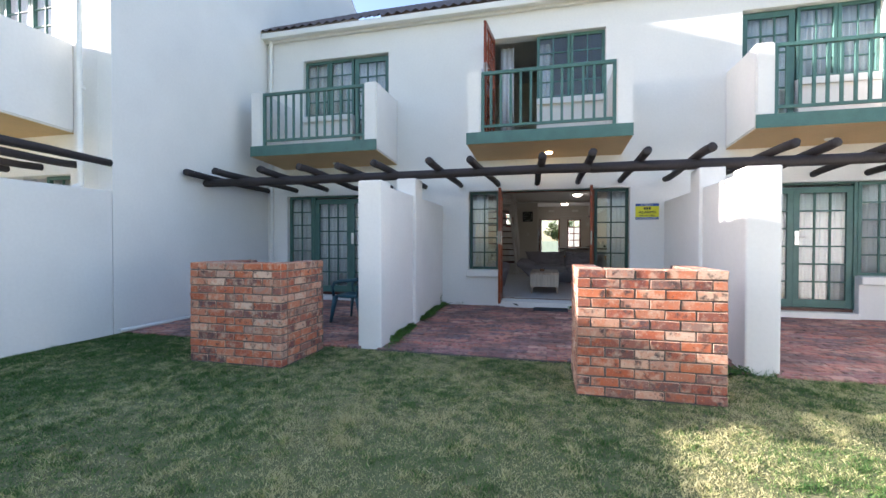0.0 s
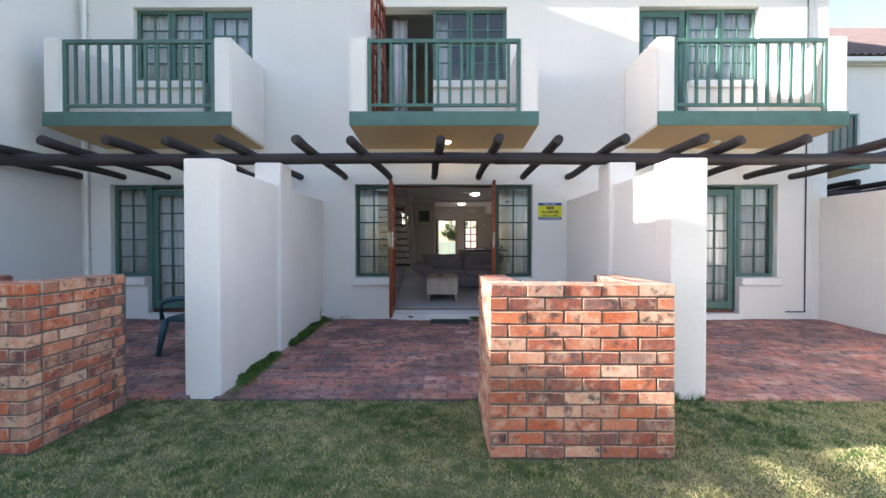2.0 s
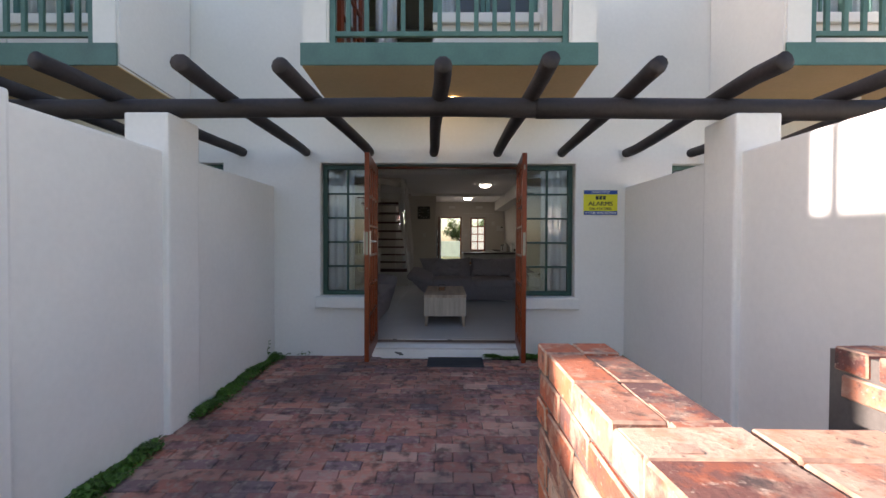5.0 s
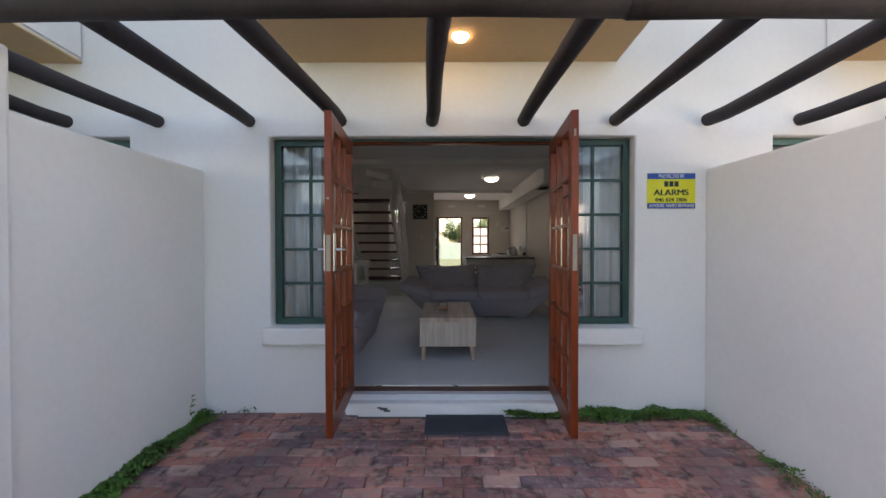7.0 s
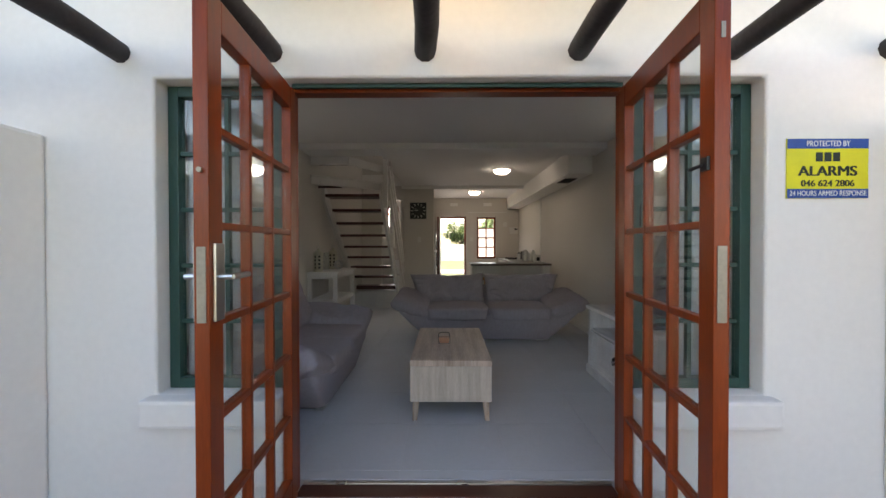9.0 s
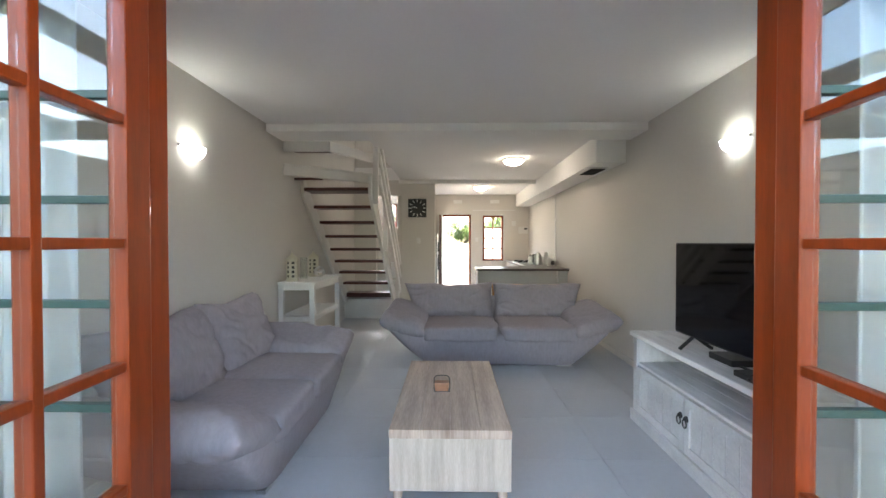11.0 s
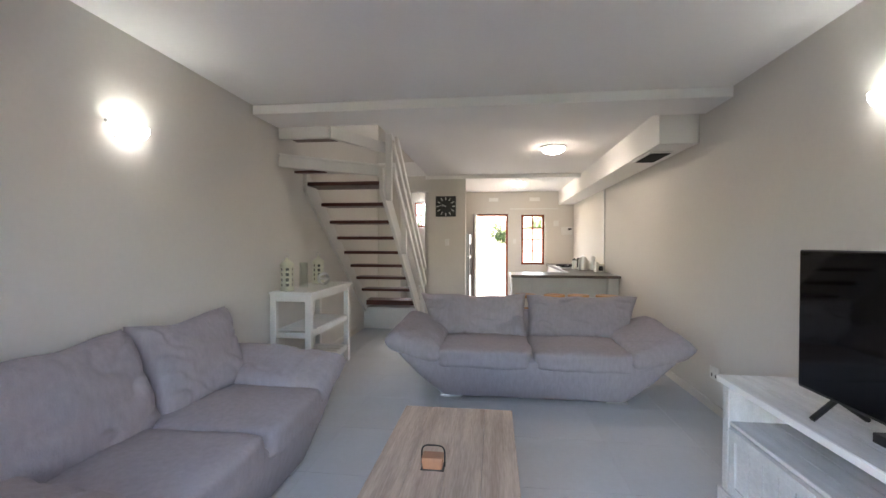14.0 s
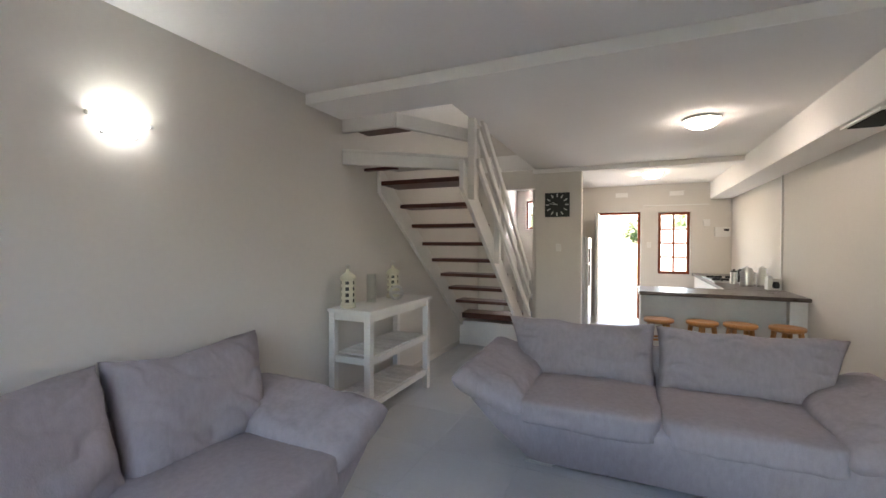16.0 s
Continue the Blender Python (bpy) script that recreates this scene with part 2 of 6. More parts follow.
def roof(k):
    r = thing("roof", "dark corrugated tile roof with white gutter", "roof", Vector((0.32, FY, EAVE)) + BLOCK * k, "roofs of the row")
    bm = bmesh.new()
    cols, rows_ = 256, 14
    grid = []
    for j in range(rows_ + 1):
        y = -0.22 + j * 0.46
        grid.append([bm.verts.new((-6.05 + i * 12.1 / cols, y, 0.06 + (y + 0.22) * 0.6 + 0.028 * math.sin(i * math.pi / 2) + (0.02 if j % 2 else 0))) for i in range(cols + 1)])
    for j in range(rows_):
        for i in range(cols):
            bm.faces.new((grid[j][i], grid[j][i + 1], grid[j + 1][i + 1], grid[j + 1][i]))
    for p in [grid[-1][0], grid[-1][-1]]:
        bm.verts.new(p.co)
    back = [bm.verts.new((x, 12.0, 0.06)) for x in (-6.05, 6.05)]
    bm.faces.new((grid[-1][0], grid[-1][-1], back[1], back[0]))
    part("tiles", bm, ROOF_TILE).parent = r
    bm = bmesh.new()
    box(bm, -6.05, 6.05, -0.21, -0.085, -0.10, 0.02, 0.02)
    part("gutter", bm, WHITE_PLASTIC).parent = r
    bm = bmesh.new()
    box(bm, -6.05, 6.05, -0.08, -0.002, -0.14, 0.02)
    part("fascia", bm, WHITE_WOOD).parent = r
    return r


def gable(k):
    """The blank end wall of a block, on its right end."""
    bm = bmesh.new()
    prof = [(FY, -0.1), (20.0, -0.1), (20.0, EAVE + 0.1), (FY + 6.25, EAVE + 3.85), (FY, EAVE + 0.1)]
    f0 = [bm.verts.new(Vector((6.37, y, z)) + BLOCK * k) for y, z in prof]
    f1 = [bm.verts.new(Vector((6.13, y, z)) + BLOCK * k) for y, z in prof]
    bm.faces.new(f0), bm.faces.new(f1)
    for i in range(5):
        bm.faces.new((f0[i], f0[(i + 1) % 5], f1[(i + 1) % 5], f1[i]))
    structure(part("wall_end_%d" % (k + 3), bm, PLASTER), "tall blank white plastered end wall", "wall")


# block -2 stands out of view, added so that its roof shades the lawn
for k in (-2, -1, 0, 1):
    roof(k)
    gable(k)

# ---- inner shell ----
slab("floor", "x", XL, XR, FY + 0.02, BY, F - 0.2, F, (), FLOOR, "grey painted concrete floor", "floor", 0)
slab("wall_left", "x", XL - 0.2, XL, FY + 0.24, BY + 0.24, -0.1, EAVE, (), PLASTER_IN, "beige painted party wall")
slab("wall_right", "x", XR, XR + 0.2, FY + 0.24, BY + 0.24, -0.1, EAVE, (), PLASTER_IN, "beige painted party wall")
# the topmost opening is unseen, cut for the added landing lamp
slab("wall_back", "y", BY, BY + 0.24, XL, XR, -0.1, EAVE, [(-0.13, 0.66, F, 2.235), (0.955, 1.47, 1.08, 2.215), (-1.50, -1.19, 1.93, 2.51), (-1.45, -0.55, 3.9, 5.1)], PLASTER_IN, "beige painted back wall with door and window")
# ceiling with the stairwell left open
bm = bmesh.new()
for b in ((XL, XR, FY + 0.24, 11.62), (-0.80, XR, 11.62, 15.1), (XL, XR, 15.1, BY)):
    box(bm, b[0], b[1], b[2], b[3], C, C + 0.25)
structure(part("ceiling", bm, CEILING), "white painted ceiling", "ceiling")
structure(boxes("ceiling_beam", CEILING, None, (XL, XR, 11.2, 11.62, C - 0.08, C - 0.002), bevel=0.006), "white boxed ceiling beam", "beam")
structure(boxes("ceiling_beam", CEILING, None, (-0.84, 1.77, 15.03, 15.2, C - 0.065, C - 0.002), bevel=0.006), "white boxed ceiling beam", "beam")
structure(boxes("bulkhead", CEILING, None, (1.77, XR - 0.002, 11.72, BY - 0.002, 2.43, C - 0.002), bevel=0.006), "boxed duct along the wall under the ceiling", "bulkhead")
structure(boxes("upper_ceiling", CEILING, None, (XL, XR, FY + 0.24, BY, 5.6, 5.7)), "white ceiling of the upper floor", "ceiling")
# partition beside the kitchen, bathroom behind
slab("wall_partition", "y", 15.05, 15.17, XL, -0.145, F, C, [(-1.28, -0.805, F, 2.45)], PLASTER_IN, "beige partition wall with bathroom opening")
slab("wall_kitchen_side", "x", -0.87, -0.75, 15.17, BY, F, C, (), PLASTER_IN, "beige partition wall")


# ---- patio walls and pergola ----
for n, x in enumerate((-1.89, 2.28, 6.48)):
    if n < 2:
        bm = bmesh.new()
        box(bm, x - 0.11, x + 0.11, 4.95, FY - 0.002, -0.1, 2.0, 0.02)
        box(bm, x - 0.155, x + 0.155, 4.77, 5.08, -0.1, 2.04, 0.02)
        box(bm, x - 0.155, x + 0.155, 6.12, 6.48, -0.1, 2.262, 0.02)
        structure(part("patio_wall_%d" % (n + 1), bm, PLASTER), "white plastered patio wall with two piers", "wall")
    else:
        structure(boxes("patio_wall_3", PLASTER, None, (6.26, 6.48, 1.0, FY - 0.002, -0.1, 2.05), bevel=0.02), "white plastered boundary wall", "wall")


def pole(name, a, b, r, parent=None, label=""):
    """A slightly crooked, tapered round timber pole."""
    a, b = Vector(a), Vector(b)
    n, seg = 10, 10
    q = (b - a).to_track_quat("Z", "Y")
    bm = bmesh.new()
    ph = random.random() * 6
    rings = []
    for i in range(n + 1):
        u = i / n
        c = a.lerp(b, u) + q @ Vector((0.012 * math.sin(ph + 5 * u), 0.012 * math.sin(2 * ph + 4 * u), 0))
        rr = r * (1.06 - 0.12 * u + 0.03 * math.sin(9 * u + ph))
        if i in (0, n):
            rings.append([bm.verts.new(c + q @ Vector((0.85 * rr * math.cos(2 * math.pi * k / seg), 0.85 * rr * math.sin(2 * math.pi * k / seg), 0))) for k in range(seg)])
            if i == 0:
                c = a.lerp(b, 0.012 / (b - a).length)
            else:
                c = a.lerp(b, 1 - 0.012 / (b - a).length)
        ring = [bm.verts.new(c + q @ Vector((rr * math.cos(2 * math.pi * k / seg), rr * math.sin(2 * math.pi * k / seg), 0))) for k in range(seg)]
        rings.insert(len(rings) - (1 if i == n else 0), ring)
    for p, s in zip(rings, rings[1:]):
        for k in range(seg):
            bm.faces.new((p[k], p[(k + 1) % seg], s[(k + 1) % seg], s[k]))
    bm.faces.new(rings[0]), bm.faces.new(rings[-1])
    return part(name, bm, POLE, parent, label, smooth=True)


pergola = thing("pergola", "dark stained round pole pergola over the patios", "pergola", (0.2, 6.1, 2.22))
for a, b in ((-5.725, 0.9), (0.8, 6.24)):
    pole("beam", (a, 6.28, 2.335), (b, 6.28, 2.335), 0.07, pergola)
# the rafters lie askew: their heads, numbered from the middle one
HEADS = {-8: -5.6, -7: -5.05, -6: -4.22, -5: -3.50, -4: -2.88, -3: -2.26, -2: -1.42, -1: -0.84, 0: 0.15, 1: 0.775, 2: 1.435, 3: 2.15, 4: 3.0, 5: 3.43, 6: 4.10, 7: 5.1, 8: 5.8}
for k, x in HEADS.items():
    pole("rafter", (x, 5.74 + random.uniform(-0.06, 0.06), 2.44), (max(-5.66, 0.02 + 0.72 * k), FY + 0.02, 2.383), 0.053, pergola)


# ---- balconies ----
def balcony(x0, x1, fy=FY):
    b = thing("balcony", "white balcony with green railing and green slab edge", "balcony", ((x0 + x1) / 2, fy - 1.0, 2.92), "balconies of the facade")
    y0, zt = fy - 1.08, 3.105
    bm = bmesh.new()
    for v in box(bm, x0 + 0.244, x1 - 0.244, y0 + 0.02, fy - 0.002, 2.925, zt):
        if v.co.z < 3 and v.co.y > fy - 0.1:
            v.co.z = 2.855
    part("slab", bm, SOFFIT, b, "cream painted balcony slab")
    boxes("slab_edge", GREEN, b, (x0, x1, y0, y0 + 0.018, 2.915, zt + 0.002), label="green painted slab edge")
    for a, c in ((x0, x0 + 0.24), (x1 - 0.24, x1)):
        bm = bmesh.new()
        for v in box(bm, a, c, y0 + 0.02, fy - 0.002, 2.927, 4.13):
            if v.co.z < 3 and v.co.y > fy - 0.1:
                v.co.z = 2.857
        bmesh.ops.bevel(bm, geom=bm.edges[:], offset=0.02, segments=2, affect="EDGES")
        part("side_wall", bm, PLASTER, b)
    bm = bmesh.new()
    for v in box(bm, x0 + 0.008, x1 - 0.008, y0 + 0.022, fy - 0.004, 2.912, 2.9225):
        if v.co.y > fy - 0.1:
            v.co.z -= 0.072
    part("soffit", bm, SOFFIT, b, "cream painted underside")
    a0, a1 = x0 + 0.242, x1 - 0.242
    boxes("top_rail", GREEN, b, (a0, a1, y0 + 0.05, y0 + 0.11, 4.06, 4.115), bevel=0.006)
    boxes("bottom_rail", GREEN, b, (a0, a1, y0 + 0.06, y0 + 0.10, 3.19, 3.235), bevel=0.006)
    for x in (a0, a1 - 0.05):
        boxes("post", GREEN, b, (x, x + 0.05, y0 + 0.05, y0 + 0.10, zt, 4.06), bevel=0.005)
    n = 13
    for k in range(1, n):
        x = a0 + (a1 - a0) * k / n
        boxes("baluster", GREEN, b, (x - 0.02, x + 0.02, y0 + 0.065, y0 + 0.095, 3.235, 4.06), bevel=0.004)
    return b


for k in (-1, 0, 1):
    balcony(-1.11 + PITCH * k, 1.476 + PITCH * k)


# ---- windows and doors ----
def frame_bm(x0, x1, z0, z1, w, y0, y1, cols=1, rows_=1, mw=0.022, bevel=0.004):
    """A frame of width w round the rectangle, with glazing bars."""
    bm = bmesh.new()
    for b in ((x0, x0 + w, z0, z1), (x1 - w, x1, z0, z1), (x0 + w, x1 - w, z0, z0 + w), (x0 + w, x1 - w, z1 - w, z1)):
        box(bm, b[0], b[1], y0, y1, b[2], b[3], bevel)
    ym = (y0 + y1) / 2
    for c in range(1, cols):
        x = x0 + w + (x1 - x0 - 2 * w) * c / cols
        box(bm, x - mw / 2, x + mw / 2, ym - 0.016, ym + 0.016, z0 + w, z1 - w, 0.003)
    for r in range(1, rows_):
        z = z0 + w + (z1 - z0 - 2 * w) * r / rows_
        box(bm, x0 + w, x1 - w, ym - 0.013, ym + 0.013, z - mw / 2, z + mw / 2, 0.003)
    return bm


def panes(parent, x0, x1, z0, z1, w, y, cols, rows_):
    for c in range(cols):
        for r in range(rows_):
            dx, dz = (x1 - x0 - 2 * w) / cols, (z1 - z0 - 2 * w) / rows_
            a, b = x0 + w + c * dx, z0 + w + r * dz
            p = boxes("pane", GLASS, parent, (a + 0.004, a + dx - 0.004, y - 0.002, y + 0.002, b + 0.004, b + dz - 0.004))
            p.visible_shadow = False


def window(name, x0, x1, z0, z1, y, cols, rows_, material=GREEN, label="", w=0.05, mw=0.022):
    ob = thing(name, label or "green wooden cottage-pane window", "window", ((x0 + x1) / 2, y, z0))
    tagged(ob, kind="structure")
    part("window_frame", frame_bm(x0, x1, z0, z1, w, y, y + 0.06, cols, rows_, mw), material, ob)
    panes(ob, x0, x1, z0, z1, w, y + 0.03, cols, rows_)
    return ob


def curtain(x0, x1, z0, z1, y, label="white gathered curtain behind the window"):
    c = thing("curtain", label, "curtain", ((x0 + x1) / 2, y, z0))
    bm = bmesh.new()
    n = max(6, int((x1 - x0) / 0.012))
    ph = random.random() * 9
    vs = []
    for i in range(n + 1):
        x = x0 + (x1 - x0) * i / n
        dy = 0.022 * math.sin(x * 62 + ph) + 0.01 * math.sin(x * 23 + ph)
        vs.append((bm.verts.new((x, y + dy * 1.2, z0)), bm.verts.new((x, y + dy * 0.7, z1))))
    for a, b in zip(vs, vs[1:]):
        bm.faces.new((a[0], b[0], b[1], a[1]))
    ob = part("cloth", bm, CURTAIN, c, smooth=True)
    mod = ob.modifiers.new("thick", "SOLIDIFY")
    mod.thickness = 0.003
    return c


def leaf(name, w, h, material, label, at, turn, flip=1, handle=True):
    """A glazed door leaf of 3 by 6 panes, hinged at x=0, of width w, turned about its hinge."""
    d = thing(name, label, "door")
    sw = 0.085
    bm = bmesh.new()
    for b in ((0, sw, 0, h), (w - sw, w, 0, h), (sw, w - sw, 0, 0.13), (sw, w - sw, h - 0.10, h)):
        box(bm, flip * b[0], flip * b[1], -0.022, 0.022, b[2], b[3], 0.004)
    part("leaf_frame", bm, material, d)
    x0, x1, z0, z1 = sw, w - sw, 0.13, h - 0.10
    for c in (1, 2):
        x = x0 + (x1 - x0) * c / 3
        boxes("glazing_bar", material, d, (flip * (x - 0.012), flip * (x + 0.012), -0.018, 0.018, z0, z1), bevel=0.004)
    for r in range(1, 6):
        z = z0 + (z1 - z0) * r / 6
        boxes("glazing_bar", material, d, (flip * x0, flip * x1, -0.0165, 0.0165, z - 0.012, z + 0.012), bevel=0.004)
    for c in range(3):
        for r in range(6):
            a, b = x0 + (x1 - x0) * c / 3, z0 + (z1 - z0) * r / 6
            p = boxes("pane", GLASS, d, (flip * (a + 0.013), flip * (a + (x1 - x0) / 3 - 0.013), -0.002, 0.002, b + 0.013, b + (z1 - z0) / 6 - 0.013))
            p.visible_shadow = False
    if handle:
        k = part("handle", bmesh.new(), METAL, d, "brushed steel lever handle")
        bm = bmesh.new()
        hx = flip * (w - 0.045)
        for s in (-1, 1):
            box(bm, hx - 0.028, hx + 0.028, s * 0.023, s * 0.033, 1.02, 1.25, 0.003)
            rod(bm, (hx, s * 0.03, 1.15), (hx, s * 0.07, 1.15), 0.009)
            rod(bm, (hx, s * 0.066, 1.15), (hx - flip * 0.12, s * 0.066, 1.15), 0.009)
        bm.to_mesh(k.data)
        bm.free()
    bm = bmesh.new()
    box(bm, flip * (w - 0.001), flip * (w + 0.003), -0.013, 0.013, 1.02, 1.24, 0.0)
    part("lock_plate", bm, DULL_METAL, d, "steel lock plate in the door edge")
    d.matrix_basis = pose(*at, 0, 0, turn)
    return d


# the ground floor fronts: side windows, mullions, doors
for n, (x0, x1) in enumerate(DOWN):
    a, b = x0 + 0.60, x1 - 0.61
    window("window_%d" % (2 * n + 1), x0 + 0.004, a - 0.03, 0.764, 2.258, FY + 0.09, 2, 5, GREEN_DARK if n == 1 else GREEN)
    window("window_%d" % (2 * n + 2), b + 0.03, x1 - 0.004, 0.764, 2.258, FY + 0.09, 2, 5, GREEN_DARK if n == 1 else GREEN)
    fr = boxes("door_frame_%d" % (n + 1), RED_WOOD if n == 1 else GREEN, None, (a - 0.03, a + 0.02, FY + 0.10, FY + 0.18, F, 2.258), (b - 0.02, b + 0.03, FY + 0.10, FY + 0.18, F, 2.258), (a + 0.02, b - 0.02, FY + 0.10, FY + 0.18, 2.228, 2.258), bevel=0.004)
    structure(fr, "varnished red-brown door frame" if n == 1 else "green painted door frame", "door frame")
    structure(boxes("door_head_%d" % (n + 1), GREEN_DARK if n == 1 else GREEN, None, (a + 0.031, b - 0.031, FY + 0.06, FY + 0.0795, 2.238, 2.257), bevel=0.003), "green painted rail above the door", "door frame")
    structure(boxes("threshold_%d" % (n + 1), PLASTER, None, (a + 0.002, b - 0.002, FY - 0.06, FY + 0.22, -0.05, F - 0.045), bevel=0.012), "white painted concrete door step", "step")
    structure(boxes("door_sill_%d" % (n + 1), DARK_WOOD, None, (a + 0.022, b - 0.022, FY + 0.09, FY + 0.2, F - 0.044, F + 0.004), bevel=0.006), "dark wooden door sill", "sill")
    structure(boxes("sill_strip_%d" % (n + 1), METAL, None, (a + 0.024, b - 0.024, FY + 0.202, FY + 0.228, F - 0.01, F + 0.009), bevel=0.002), "bright metal strip behind the door sill", "sill")
    for s0, s1 in ((x0 - 0.045, a + 0.0), (b - 0.0, x1 + 0.045)):
        structure(boxes("window_sill", PLASTER, None, (s0, s1, FY - 0.075, FY + 0.08, 0.625, 0.758), bevel=0.018), "white plastered window sill", "sill")
    curtain(x0 + 0.03, x0 + 0.35, 0.77, 2.25, FY + 0.205)
    curtain(x1 - 0.35, x1 - 0.03, 0.77, 2.25, FY + 0.205)
    if n != 1:
        for f, hx in ((1, a + 0.021), (-1, b - 0.021)):
            leaf("door_%d" % (10 + 2 * n + (f > 0)), (b - a) / 2 - 0.022, 1.965, GREEN, "green glazed cottage-pane door, closed", (hx, FY + 0.14, F + 0.014), 0, f, f < 0)
        curtain(a + 0.05, b - 0.05, F + 0.02, 2.22, FY + 0.21)
        for c0, c1 in ((x0 + 0.3, a - 0.04), (b + 0.04, x1 - 0.3)):
            curtain(c0, c1, 0.77, 2.25, FY + 0.215)
a, b = DOWN[1][0] + 0.60, DOWN[1][1] - 0.61
leaf("door_1", 0.86, 1.99, RED_WOOD, "varnished red-brown glazed door leaf, standing open", (a + 0.022, FY + 0.075, F + 0.016), -86.3, 1, True)
leaf("door_2", 0.86, 1.99, RED_WOOD, "varnished red-brown glazed door leaf, standing open", (b - 0.022, FY + 0.075, F + 0.016), 84.7, -1, False)

dl = bpy.data.objects["door_2"]
bm = bmesh.new()
box(bm, -0.84, -0.80, 0.0225, 0.032, 1.46, 1.50, 0.002)
rod(bm, (-0.82, 0.03, 1.48), (-0.775, 0.05, 1.47), 0.006, seg=8)
k = part("window_catch", bm, BLACK, None, "black iron catch")
k.parent = dl
bm = bmesh.new()
box(bm, -0.863, -0.8605, -0.006, 0.006, 1.83, 1.875)
k = part("flush_bolt", bm, DULL_METAL, None, "steel flush bolt")
k.parent = dl
dl = bpy.data.objects["door_1"]
bm = bmesh.new()
rod(bm, (0.858, 0.0, 1.46), (0.872, 0.0, 1.46), 0.008, seg=8)
k = part("bolt_hole", bm, DULL_METAL, None, "small metal bolt")
k.parent = dl

# upper windows
for n, (x0, x1, z0, z1) in enumerate(UP):
    left_door = n != 0
    d0, d1 = (x0, x0 + 0.8) if left_door else (x1 - 0.8, x1)
    w0, w1 = (x0 + 0.8, x1) if left_door else (x0, x1 - 0.8)
    for i in (0, 1):
        window("window_%d" % (11 + 2 * n + i), w0 + (w1 - w0) * i / 2 + 0.004, w0 + (w1 - w0) * (i + 1) / 2 - 0.004, 3.95, z1 - 0.004, FY + 0.09, 2, 4, GREEN)
    structure(boxes("wall_under_window_%d" % (n + 1), PLASTER, None, (w0 + 0.004, w1 - 0.004, FY + 0.02, FY + 0.22, z0, 3.94), bevel=0.01), "white plastered wall under the window", "wall")
    structure(boxes("upper_window_sill", PLASTER, None, (w0 + 0.002, w1 - 0.002, FY - 0.035, FY + 0.018, 3.82, 3.935), bevel=0.012), "white plastered sill under the upper window", "sill")
    if n == 1:
        leaf("door_3", 0.76, 1.96, RED_WOOD, "varnished red-brown glazed balcony door, open", (d0 + 0.02, FY - 0.03, 3.13), -95, 1, True)
        curtain(d0 + 0.1, d0 + 0.36, 3.12, 5.08, FY + 0.35)
        curtain(w0 + 0.05, w0 + 0.25, 3.12, 5.08, FY + 0.35)
    else:
        leaf("door_%d" % (4 + n), 0.76, 1.97, GREEN, "green glazed cottage-pane balcony door, closed", (d0 + 0.02, FY + 0.12, 3.13), 0, 1, False)
        curtain(d0 + 0.05, d0 + 0.75, 3.14, 5.1, FY + 0.2)
        curtain(w0 + 0.04, w1 - 0.04, 3.96, 5.1, FY + 0.2)

# rooms behind the fronts, so that no window looks into the open
for x0, x1 in ((-5.73, -2.0), (2.39, 6.37)):
    for z0, z1 in ((0.2, 2.73), (3.0, 5.6)):
        bm = bmesh.new()
        box(bm, x0, x1, FY + 0.244, 12.0, z0, z1)
        bmesh.ops.delete(bm, geom=[f for f in bm.faces if f.normal.y < -0.9], context="FACES")
        structure(part("neighbour_room", bm, PLASTER_IN), "plain beige room of the neighbouring house", "room")
bm = bmesh.new()
box(bm, XL + 0.002, XR - 0.002, FY + 0.244, 11.6, 2.99, 5.58)
bmesh.ops.delete(bm, geom=[f for f in bm.faces if f.normal.y < -0.9], context="FACES")
structure(part("upper_room", bm, PLASTER_IN), "plain beige bedroom on the upper floor", "room")

# ---- the neighbouring blocks of the row ----
def shifted(rects, k):
    return [(r[0] + BLOCK.x * k, r[1] + BLOCK.x * k, *r[2:]) for r in rects]


